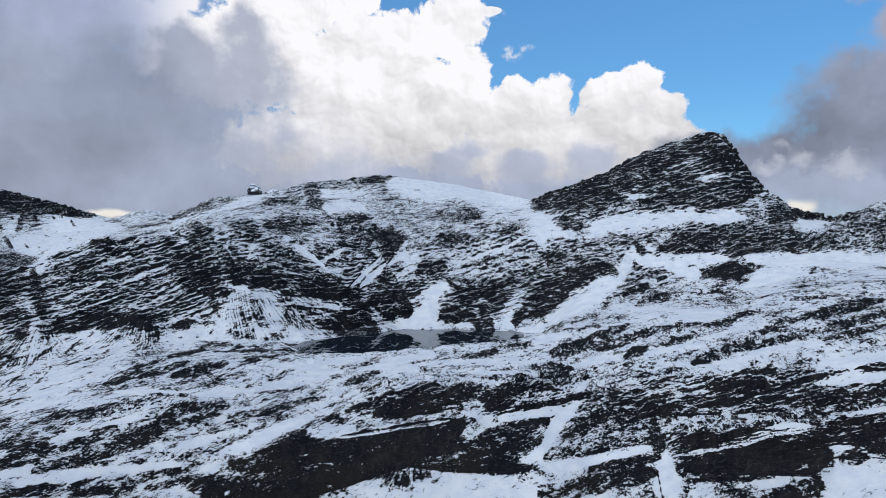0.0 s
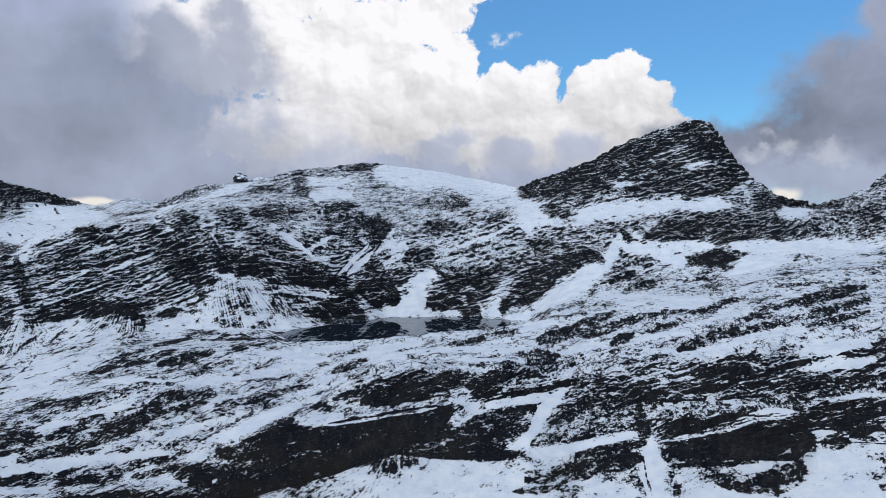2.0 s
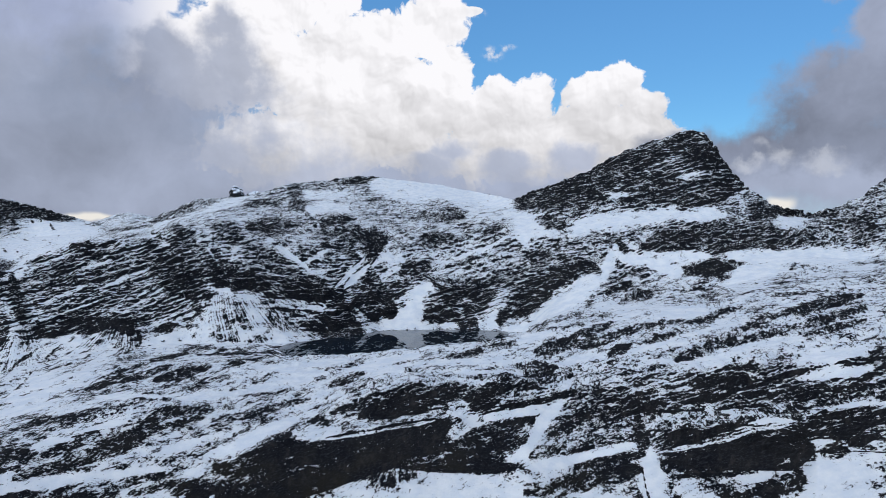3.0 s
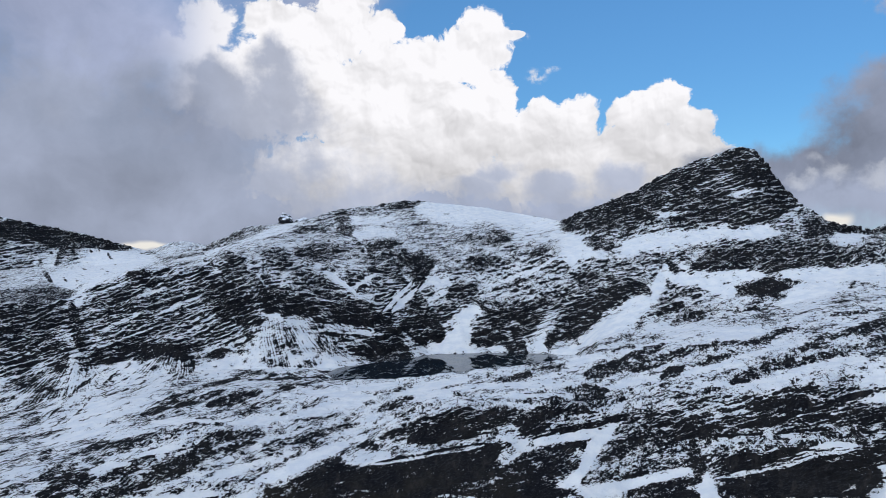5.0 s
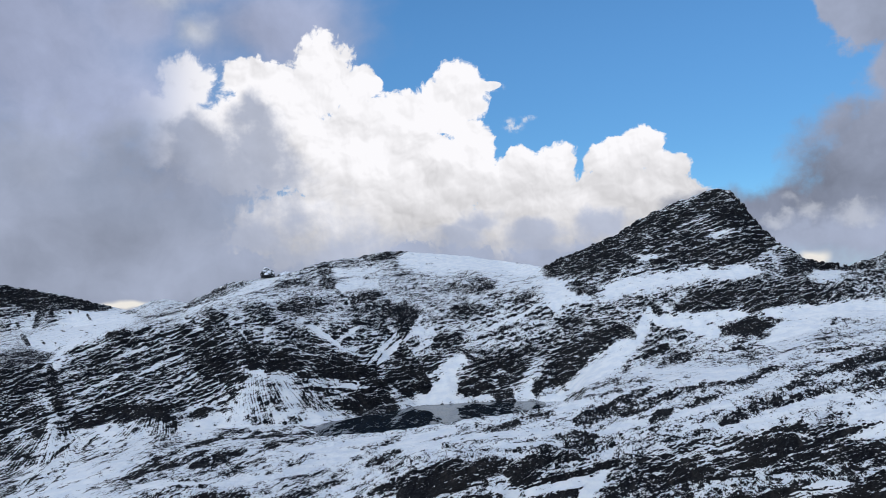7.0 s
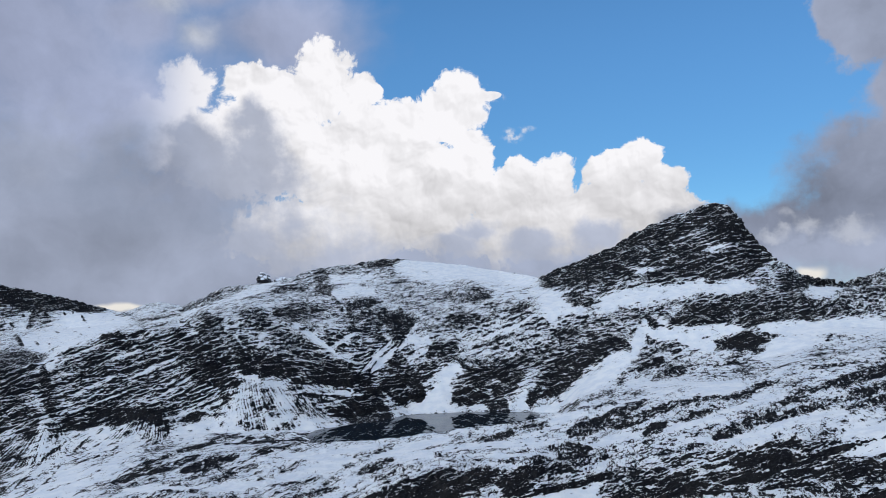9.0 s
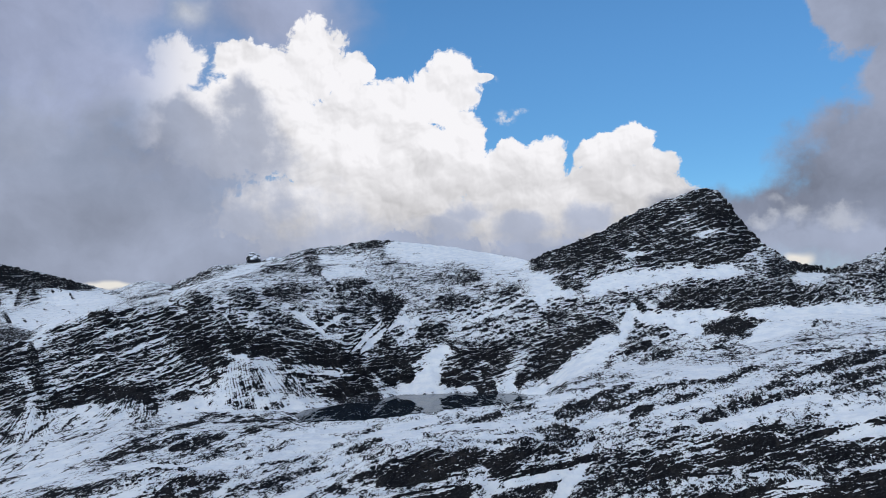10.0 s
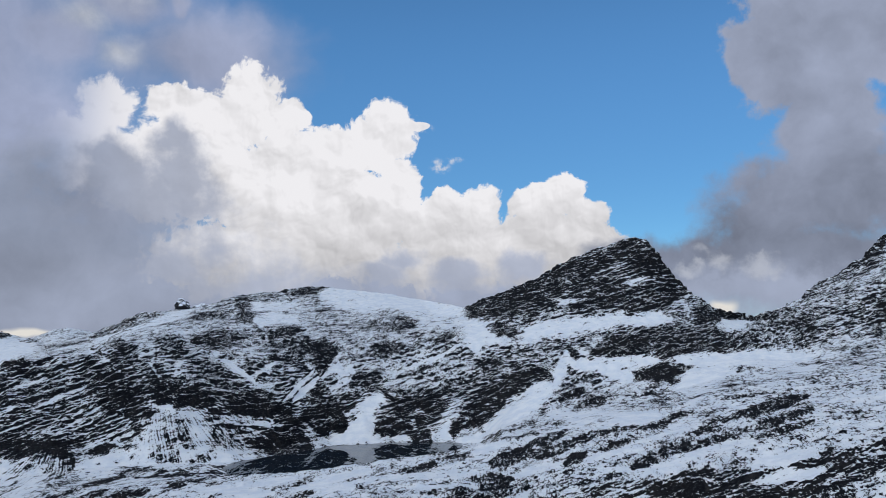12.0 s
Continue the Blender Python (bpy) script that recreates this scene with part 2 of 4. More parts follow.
def water_material():
    mat = bpy.data.materials.new("lake_water")
    mat.use_nodes = True
    N = Nodes(mat.node_tree)
    p = N.add("ShaderNodeNewGeometry").outputs["Position"]
    bsdf = N.add("ShaderNodeBsdfPrincipled")
    bsdf.inputs["Base Color"].default_value = (0.012, 0.02, 0.03, 1)
    bsdf.inputs["Roughness"].default_value = 0.008
    bsdf.inputs["IOR"].default_value = 1.33
    bump = N.add("ShaderNodeBump")
    bump.inputs["Strength"].default_value = 0.008
    N.put(bump.inputs["Height"], N.noise(p, 0.4, 3, 0.5))
    N.put(bsdf.inputs["Normal"], bump.outputs[0])
    out = N.add("ShaderNodeOutputMaterial")
    N.put(out.inputs[0], bsdf.outputs[0])
    return mat


SNOWY_ROCK, WATER = ground_material(), water_material()


# ---- noise ----
def hashed(ix, iy, iz, seed):
    h = (ix * np.uint32(374761393)) ^ (iy * np.uint32(668265263)) ^ (iz * np.uint32(2147483647)) ^ np.uint32(seed * 974634777 % 4294967296)
    h = (h ^ (h >> np.uint32(13))) * np.uint32(1274126177)
    h = (h ^ (h >> np.uint32(15))) * np.uint32(2246822519)
    return h ^ (h >> np.uint32(16))


def grain(x, y, z=None, seed=0):
    """Gradient noise, about -1 to 1, of arrays of coordinates."""
    z = np.zeros_like(x) if z is None else z
    fl = [np.floor(c) for c in (x, y, z)]
    fr = [(c - f).astype(np.float32) for c, f in zip((x, y, z), fl)]
    ii = [f.astype(np.int64).astype(np.uint32) for f in fl]
    fade = [f * f * f * (f * (f * 6 - 15) + 10) for f in fr]
    total = np.zeros(x.shape, np.float32)
    one = np.uint32(1)
    for a in (0, 1):
        for b in (0, 1):
            for c in (0, 1):
                h = hashed(ii[0] + one * np.uint32(a), ii[1] + one * np.uint32(b), ii[2] + one * np.uint32(c), seed)
                g = [((h >> np.uint32(k)) & np.uint32(255)).astype(np.float32) / 127.5 - 1.0 for k in (0, 8, 16)]
                d = g[0] * (fr[0] - a) + g[1] * (fr[1] - b) + g[2] * (fr[2] - c)
                w = (fade[0] if a else 1 - fade[0]) * (fade[1] if b else 1 - fade[1]) * (fade[2] if c else 1 - fade[2])
                total += d * w
    return total * 1.3


def fractal(x, y, z, size, octaves, rough=0.5, seed=0, ridged=False):
    total, amp, norm = np.zeros(x.shape, np.float32), 1.0, 0.0
    for k in range(octaves):
        s = 2.03 ** k / size
        n = grain(x * s, y * s, None if z is None else z * s, seed + k)
        total += amp * ((1 - 2 * np.abs(n)) if ridged else n)
        norm += amp
        amp *= rough
    return total / norm


def smooth(a, low, high):
    t = np.clip((a - low) / (high - low), 0, 1)
    return t * t * (3 - 2 * t)


# ---- guide lines of the land, from the lookout outwards: degrees from north, metres away, metres above the lake ----
GUIDES = {}
GUIDES['valley_side'] = [(-35.43, 640, -24), (1.11, 640, -69), (36.85, 640, -7)]
GUIDES['lower_crag_foot'] = [(-35.42, 700, -28), (-30.79, 700, -30), (-20.07, 700, -50), (-14.05, 705, -61), (-7.71, 715, -47), (-2.51, 725, -29), (1.01, 725, -34), (5.38, 725, -32), (7.95, 735, -17), (11.85, 710, -40), (17.14, 725, -11), (21.84, 722, -13), (26.94, 722, -5), (28.27, 725, 14), (32.20, 725, 21), (36.68, 725, 30)]
GUIDES['lower_crag_top'] = [(-35.41, 735, -21), (-30.79, 735, -28), (-26.73, 735, -40), (-20.08, 740, -35), (-16.12, 740, -28), (-14.09, 740, -14), (-11.18, 745, -3), (-7.77, 748, -3), (-3.44, 752, 6), (2.24, 760, 14), (4.45, 760, -2), (7.92, 760, -2), (11.80, 740, -27), (15.91, 740, -6), (17.89, 745, 9), (22.50, 745, 23), (27.18, 745, 35), (28.86, 760, 45), (32.10, 760, 54), (36.57, 760, 63)]
GUIDES['upper_crag_foot'] = [(-35.40, 800, -14), (-30.78, 800, -9), (-25.68, 800, 1), (-20.11, 810, 9), (-14.11, 810, 2), (-9.92, 810, 0), (-5.62, 790, -1), (-3.45, 785, 3), (0.92, 785, 12), (3.97, 790, 20), (6.56, 800, 25), (9.60, 790, 9), (13.80, 790, 10), (17.85, 790, 18), (22.47, 790, 27), (27.14, 790, 39), (32.06, 800, 65), (36.49, 800, 87)]
GUIDES['upper_crag_top'] = [(-35.40, 830, -8), (-30.78, 830, -6), (-27.43, 835, -1), (-23.14, 840, 13), (-20.11, 840, 16), (-14.12, 840, 8), (-9.93, 830, -0), (-5.64, 815, 12), (-3.48, 812, 28), (-0.87, 812, 34), (3.07, 815, 30), (6.10, 820, 41), (7.84, 835, 31), (11.67, 830, 28), (15.77, 830, 48), (21.62, 835, 63), (27.05, 835, 74), (30.98, 835, 85), (36.42, 840, 112)]
GUIDES['shelf'] = [(-35.39, 960, -17), (-30.78, 960, -11), (-25.68, 960, 3), (-20.12, 960, 11), (-14.14, 970, 18), (-7.83, 970, 17), (-1.33, 970, 25), (3.03, 970, 31), (7.37, 970, 31), (11.61, 970, 39), (17.69, 980, 71), (23.41, 980, 85), (28.66, 990, 103), (33.44, 1000, 120), (36.35, 1000, 130)]
GUIDES['shelf_crest'] = [(-35.39, 1070, -19), (-30.77, 1070, -12), (-25.69, 1080, 11), (-22.03, 1090, 16), (-16.19, 1100, 14), (-9.98, 1100, 17), (-6.12, 1090, 18), (-3.53, 1090, 24), (0.83, 1100, 31), (5.17, 1110, 39), (7.32, 1120, 44), (9.45, 1130, 52), (13.62, 1150, 68), (17.64, 1170, 87), (21.50, 1180, 95), (25.14, 1190, 119), (28.59, 1200, 132), (33.36, 1200, 151), (36.27, 1200, 163)]
GUIDES['lake_near_shore'] = [(-35.38, 1130, -23), (-30.77, 1130, -17), (-25.69, 1140, 5), (-22.03, 1150, 9), (-16.19, 1160, 7), (-12.08, 1170, 7), (-9.55, 1165, -6), (-5.68, 1160, -7), (-2.64, 1165, -6), (1.72, 1175, -1), (6.05, 1190, 10), (7.76, 1200, 26), (9.44, 1220, 45), (13.61, 1240, 64), (17.63, 1270, 81), (21.49, 1290, 88), (25.13, 1300, 117), (28.58, 1310, 132), (33.35, 1310, 152), (36.26, 1310, 166)]
GUIDES['lake_bed'] = [(-35.38, 1200, -28), (-30.77, 1200, -17), (-25.69, 1200, 1), (-22.03, 1220, 6), (-16.19, 1240, 4), (-12.09, 1260, 2), (-10.41, 1270, -2), (-9.55, 1270, -17), (-5.69, 1290, -19), (-2.65, 1300, -15), (1.71, 1320, -11), (5.18, 1320, -7), (7.76, 1290, 8), (9.43, 1290, 45), (13.60, 1320, 67), (17.62, 1360, 79), (21.48, 1390, 89), (25.12, 1400, 120), (28.57, 1410, 133), (33.34, 1410, 154), (36.26, 1410, 169)]
GUIDES['cliff_foot'] = [(-35.38, 1290, -38), (-30.77, 1290, -19), (-27.43, 1290, -3), (-23.89, 1300, 7), (-20.14, 1310, 9), (-14.98, 1320, 6), (-10.41, 1330, 0), (-7.86, 1373, 0), (-4.85, 1431, 0), (-3.55, 1471, 0), (0.81, 1490, 0), (5.16, 1486, 0), (7.75, 1470, 0), (9.42, 1440, 37), (11.52, 1450, 56), (13.58, 1460, 68), (17.61, 1480, 76), (21.46, 1500, 95), (25.11, 1520, 121), (28.56, 1540, 132), (33.33, 1540, 154), (36.25, 1540, 172)]
GUIDES['scree_top'] = [(-35.37, 1350, -7), (-30.77, 1350, 14), (-28.79, 1355, 32), (-27.44, 1350, 17), (-24.98, 1360, 33), (-22.42, 1365, 57), (-20.14, 1360, 32), (-17.80, 1370, 30), (-16.22, 1390, 77), (-14.60, 1395, 83), (-12.12, 1400, 57), (-9.58, 1400, 12), (-7.44, 1420, 3), (-4.86, 1470, 16), (-3.56, 1530, 13), (-0.97, 1560, 41), (0.80, 1530, 7), (3.84, 1530, 16), (5.55, 1540, 41), (7.29, 1550, 24), (9.40, 1560, 54), (11.47, 1570, 96), (13.53, 1580, 118), (15.58, 1580, 99), (19.53, 1590, 114), (23.27, 1620, 145), (26.83, 1660, 153), (30.77, 1700, 147), (36.23, 1700, 184)]
GUIDES['cliff_mid'] = [(-35.36, 1430, 52), (-30.76, 1430, 74), (-27.44, 1430, 81), (-23.90, 1440, 103), (-20.16, 1445, 106), (-16.24, 1450, 127), (-12.15, 1470, 115), (-7.91, 1490, 81), (-4.46, 1560, 63), (-1.00, 1620, 84), (2.92, 1600, 75), (7.22, 1640, 100), (11.42, 1660, 151), (15.52, 1670, 166), (19.47, 1680, 169), (23.23, 1690, 174), (26.80, 1720, 174), (30.73, 1800, 188), (36.18, 1800, 226)]
GUIDES['spur_crest'] = [(-35.34, 1500, 118), (-30.76, 1500, 118), (-28.79, 1510, 125), (-27.09, 1520, 148), (-24.63, 1530, 171), (-20.17, 1540, 176), (-18.24, 1560, 193), (-15.45, 1600, 191), (-12.17, 1640, 177), (-7.96, 1680, 165), (-3.65, 1740, 152), (0.69, 1780, 153), (5.01, 1800, 183), (9.28, 1790, 199), (13.44, 1780, 214), (17.47, 1780, 222), (21.33, 1780, 216), (25.01, 1800, 211), (28.47, 1900, 210), (33.22, 1900, 262), (36.11, 1900, 297)]
GUIDES['upper_bench'] = [(-35.35, 1650, 99), (-30.76, 1650, 96), (-28.79, 1660, 105), (-27.09, 1680, 131), (-24.63, 1700, 155), (-20.17, 1720, 166), (-18.24, 1750, 208), (-15.46, 1820, 228), (-12.19, 1860, 228), (-7.98, 1900, 231), (-3.68, 1950, 227), (0.66, 1960, 222), (4.99, 1930, 224), (9.27, 1850, 215), (13.42, 1850, 236), (17.45, 1850, 249), (21.31, 1850, 242), (24.99, 1880, 231), (28.46, 2000, 221), (33.19, 2000, 296), (36.08, 2000, 338)]
GUIDES['high_slope'] = [(-35.33, 2700, 137), (-30.76, 2700, 161), (-27.44, 2680, 163), (-23.91, 2560, 177), (-20.18, 2250, 206), (-17.07, 2200, 249), (-14.26, 2250, 276), (-10.33, 2280, 292), (-4.75, 2280, 306), (0.62, 2250, 295), (4.10, 2200, 272), (7.54, 2000, 249), (11.32, 1950, 279), (15.40, 1960, 323), (17.38, 1960, 337), (20.09, 1960, 344), (22.02, 1960, 295), (24.98, 1980, 242), (28.45, 2200, 232), (30.65, 2200, 272), (33.16, 2200, 332), (36.04, 2200, 391)]
GUIDES['skyline'] = [(-35.31, 2900, 356), (-30.75, 2900, 299), (-28.79, 2900, 278), (-26.75, 2900, 246), (-24.63, 2900, 218), (-23.00, 2800, 190), (-20.18, 2600, 218), (-17.07, 2500, 280), (-14.67, 2480, 291), (-13.03, 2480, 300), (-10.34, 2450, 335), (-4.77, 2450, 367), (0.61, 2430, 342), (3.65, 2380, 315), (6.67, 2150, 283), (8.37, 2080, 302), (12.52, 2070, 360), (14.53, 2070, 405), (17.31, 2070, 441), (19.24, 2070, 459), (20.32, 2070, 457), (21.58, 2070, 380), (23.12, 2070, 315), (24.96, 2070, 265), (26.39, 2090, 251), (27.64, 2200, 238), (30.71, 2350, 295), (31.82, 2350, 338), (32.89, 2350, 361), (34.64, 2350, 405), (35.98, 2350, 465), (37.69, 2350, 497)]
GUIDES['far_side'] = [(-35.33, 3300, 213), (-23.91, 3200, 160), (-20.18, 3000, 166), (-4.74, 2900, 310), (6.71, 2500, 211), (19.35, 2450, 343), (26.78, 2450, 192), (36.07, 2700, 399)]
GUIDES['outer_valley'] = [(-35.34, 3900, 69), (36.23, 3900, 149)]
GUIDES['distant_ridge'] = [(-35.33, 4550, 172), (-25.70, 4550, 200), (-23.73, 4550, 209), (-22.45, 4500, 255), (-21.62, 4500, 263), (-20.76, 4500, 252), (-20.18, 4500, 240), (-19.03, 4550, 226), (36.18, 4550, 265)]
GUIDES['horizon'] = [(-35.33, 4900, 148), (36.19, 4900, 248)]
# rows of the sheet before each guide line, and how rocky the ground is there
ROWS = {"knoll": (4, 0.02), "hillside": (10, 0.2), "valley": (8, 0.5), "valley_side": (10, 0.6), "lower_crag_foot": (60, 0.4), "lower_crag_top": (84, 1.0),
        "upper_crag_foot": (50, 0.8), "upper_crag_top": (56, 1.0), "shelf": (80, 0.7), "shelf_crest": (56, 0.7), "lake_near_shore": (20, 0.3), "lake_bed": (12, 0.1),
        "cliff_foot": (36, 0.15), "scree_top": (64, 0.35), "cliff_mid": (76, 1.0), "spur_crest": (80, 1.0), "upper_bench": (44, 0.8), "high_slope": (56, 0.8),
        "skyline": (92, 0.9), "far_side": (14, 0.8), "outer_valley": (8, 0.5), "distant_ridge": (26, 1.0), "horizon": (4, 0.5)}
GUIDES["knoll"] = [(0, 14, 199)]
GUIDES["hillside"] = [(0, 330, 20)]
GUIDES["valley"] = [(0, 480, -85)]

AZ = np.concatenate([np.arange(-40, 43, 0.056), np.arange(45, 320, 3.0)])
AZ = np.concatenate([AZ, AZ[:1] + 360])
signed = np.where(AZ > 180, AZ - 360, AZ)


def along(name):
    pts = sorted(GUIDES[name])
    a = [q[0] for q in pts]
    out = []
    for k in (1, 2):
        c = np.interp(signed, a, [q[k] for q in pts])
        dense = c[:1483].copy()
        kern = np.hanning(9)
        kern /= kern.sum()
        c[4:1479] = np.convolve(dense, kern, "valid")[:1475]
        out.append(c)
    aside = smooth(np.abs(signed), 44, 85)
    mean_r = np.mean([q[1] for q in pts])
    r = out[0] * (1 - aside) + mean_r * aside
    back = 330 * np.tanh(0.42 * r * -np.cos(np.radians(signed)) / 330) - 0.00002 * r * r
    z = out[1] * (1 - aside) + (206 + np.where(back > 0, back, back * 0.6)) * aside
    return r, z


r_all, z_all, rocky = [np.zeros_like(AZ)], [np.full_like(AZ, EYE.z - 1.65)], [np.zeros_like(AZ)]
edge = {"start": 0}
last = (r_all[0] + 0.6, z_all[0], 0.0)
for name, (count, rock) in ROWS.items():
    r1, z1 = along(name)
    for k in range(1, count + 1):
        f = k / count
        r_all.append(last[0] + (r1 - last[0]) * f)
        z_all.append(last[1] + (z1 - last[1]) * f)
        rocky.append(np.full_like(AZ, last[2] + (rock - last[2]) * f))
    last = (r1, z1, rock)
    edge[name] = len(r_all) - 1
R, Z, ROCKY = np.array(r_all), np.array(z_all), np.array(rocky)
X, Y = R * np.sin(np.radians(AZ)), R * np.cos(np.radians(AZ))


def normals(x, y, z, upwards=True):
    p = np.stack([x, y, z], -1)
    du, dv = np.gradient(p, axis=1), np.gradient(p, axis=0)
    n = np.cross(du, dv)
    n /= np.linalg.norm(n, axis=-1, keepdims=True) + 1e-9
    return n * np.sign(n[..., 2:3] + 1e-9) if upwards else n * np.sign(n[..., 2].mean())


X0, Y0, Z0 = X.copy(), Y.copy(), Z.copy()
# height above one bed of the rock, whose beds dip to the west
FAR = smooth(R, 1230, 1420)
STRATA = Z0 - 0.30 * X0 + 0.22 * Y0 + 8 * fractal(X0, Y0, None, 180, 3, 0.5, 41)
STRATA -= 0.26 * smooth(-signed, 7, 17)[None, :] * smooth(R, 1150, 1500) * (X0 + 520)
STRATA *= 1.7
RAGGED = fractal(X0, Y0 * 0.2, STRATA * 1.5, 26, 5, 0.72, 81)
COVER = np.full_like(Z, -0.12)
UPPER = (np.arange(len(R)) > edge["spur_crest"])[:, None] & (np.abs(signed + 7) < 13)[None, :]
COVER -= 0.03 * UPPER
WALL = ((np.arange(len(R)) > edge["scree_top"]) & (np.arange(len(R)) <= edge["spur_crest"]))[:, None] & (np.abs(signed + 5) < 13)[None, :]
COVER += 0.12 * WALL
SPUR = ((np.arange(len(R)) > edge["scree_top"]) & (np.arange(len(R)) <= edge["spur_crest"]))[:, None] & (signed < -16)[None, :]
COVER += 0.22 * SPUR
# more snow colour beyond the skyline, paling the distance in place of haze
COVER[edge["far_side"]:] += 0.05
BASIN = ((np.arange(len(R)) > edge["shelf_crest"]) & (np.arange(len(R)) <= edge["scree_top"]))[:, None] * smooth(signed, 8.5, 12)[None, :]
ROCKY = np.maximum(ROCKY, 0.6 * BASIN)
COVER -= 0.06 * BASIN
# bare crags (below 0) and snowfields (above 0): two ends of a stroke on the land, half its width, how strongly
PATCHES, FANS = [], []
PATCHES += [(-1458, 2449, 265, -1397, 2489, 257, 36.9, -1.20), (-1403, 2483, 257, -1326, 2515, 236, 26.5, -1.20), (-1340, 2542, 250, -1232, 2604, 224, 26.2, -1.20), (-1564, 2388, 288, -1462, 2456, 271, 32.8, -1.20), (-1342, 2349, 168, -1392, 2531, 272, 11.4, -0.50), (-1146, 2542, 201, -1123, 2579, 198, 15.3, -0.70), (-988, 1660, 113, -893, 1590, 112, 51.6, -0.60), (-1019, 1552, 107, -766, 1287, 116, 82.5, -0.50), (-643, 1380, 163, -606, 1381, 154, 13.2, -0.60), (-677, 1302, 107, -403, 1381, 117, 55.9, -0.08), (-633, 1202, 26, -587, 1230, 34, 8.7, -0.80), (-621, 1252, 59, -475, 1296, 50, 21.9, -0.12)]  # spur crags
PATCHES += [(-481, 1430, 157, -386, 1363, 98, 41.0, -0.30), (-466, 1353, 97, -396, 1345, 84, 17.4, -0.50), (-708, 1220, 61, -666, 1179, 26, 17.1, -0.50), (-458, 1273, 28, -428, 1300, 30, 8.7, -0.70), (-777, 1183, 51, -715, 1201, 50, 42.0, -0.30), (-502, 1506, 193, -461, 1473, 175, 13.0, -0.60), (-936, 2225, 184, -747, 2034, 200, 12.6, -0.60), (-766, 2129, 212, -665, 2280, 272, 31.5, -0.30), (-506, 1222, 23, -508, 1250, 42, 7.7, -0.70), (-506, 1256, 44, -488, 1242, 27, 9.2, -0.80)]  # spur crags
PATCHES += [(-1118, 2034, 142, -1032, 2249, 172, 95.2, 0.49), (-1242, 2425, 185, -1084, 2405, 183, 57.6, 0.42), (-1396, 2346, 182, -1335, 2362, 174, 33.7, 0.14), (-724, 1321, 123, -892, 1728, 138, 30.0, 0.63), (-1165, 2011, 139, -950, 1728, 123, 23.6, 0.49), (-822, 1887, 167, -496, 1441, 167, 10.2, 0.42), (-656, 1784, 180, -483, 1435, 161, 7.7, 0.28), (-812, 2001, 181, -583, 1903, 233, 19.7, 0.28), (-593, 1195, 16, -520, 1218, 23, 10.5, 0.35), (-461, 1232, 12, -409, 1272, 17, 10.9, 0.49), (-552, 950, -11, -512, 1157, 6, 42.7, 0.35), (-648, 1178, 25, -606, 1036, -15, 26.6, 0.24)]  # spur snow
PATCHES += [(-575, 1197, 16, -510, 941, -2, 50.0, 0.24), (-511, 1248, 43, -521, 1177, 6, 11.8, 0.35), (-399, 1305, 42, -379, 1273, 17, 11.7, 0.42)]  # spur snow
PATCHES += [(-263, 1882, 231, -209, 1893, 225, 22.8, -0.50), (-182, 1669, 148, -157, 1667, 136, 13.7, -0.50), (-441, 1595, 200, -396, 1542, 178, 26.9, -0.40), (-273, 1605, 155, -234, 1551, 122, 14.1, -0.40), (48, 1695, 119, 125, 1716, 138, 16.8, -0.40), (82, 1598, 75, 143, 1614, 88, 13.6, -0.40), (-102, 1625, 95, -80, 1653, 106, 9.3, -0.60), (-8, 1984, 230, 100, 2020, 239, 22.0, -0.30), (-443, 1445, 157, -387, 1405, 126, 20.9, -0.50), (-376, 1363, 96, -302, 1408, 89, 10.9, -0.80), (-380, 1417, 128, -327, 1424, 113, 15.3, -0.50), (-361, 1514, 155, -278, 1501, 121, 21.5, -0.40)]  # lakewall crags
PATCHES += [(-400, 1701, 207, -318, 1744, 202, 24.6, -0.60), (-375, 2119, 272, -334, 1977, 249, 22.8, -0.70), (-482, 2015, 256, -413, 2135, 274, 19.5, -0.50), (-246, 1455, 88, -188, 1483, 70, 15.8, -0.90), (-185, 1487, 69, -160, 1481, 45, 12.0, -0.90), (-273, 1451, 102, -208, 1497, 91, 14.2, -0.70), (-220, 1400, 21, -147, 1464, 25, 13.6, -0.70), (-192, 1390, 3, -132, 1426, 3, 17.1, -0.90), (-147, 1461, 22, -125, 1430, 3, 14.4, -0.90), (-140, 1569, 81, -112, 1626, 98, 13.8, -0.80), (-146, 1505, 51, -99, 1567, 63, 14.3, -0.70), (-97, 1544, 36, -66, 1530, 20, 10.3, -0.80)]  # lakewall crags
PATCHES += [(-77, 1572, 57, -46, 1616, 84, 14.7, -0.80), (-54, 1655, 104, 1, 1700, 120, 14.8, -0.70), (-132, 1819, 185, -108, 1742, 154, 27.2, -0.70), (-172, 1820, 195, -120, 1695, 135, 22.7, -0.40), (-245, 1700, 178, -183, 1737, 172, 33.9, -0.30), (-263, 2388, 342, -176, 2426, 359, 15.0, -0.60), (-424, 2327, 313, -378, 2234, 292, 25.5, -0.50), (-89, 2310, 315, -37, 2322, 316, 7.8, -0.70), (33, 1567, 42, 69, 1578, 56, 14.3, -0.70), (-2, 1537, 20, 36, 1532, 10, 8.5, -0.80), (64, 1494, 2, 100, 1487, 1, 12.5, -1.00), (94, 1549, 33, 130, 1571, 57, 15.0, -0.70)]  # lakewall crags
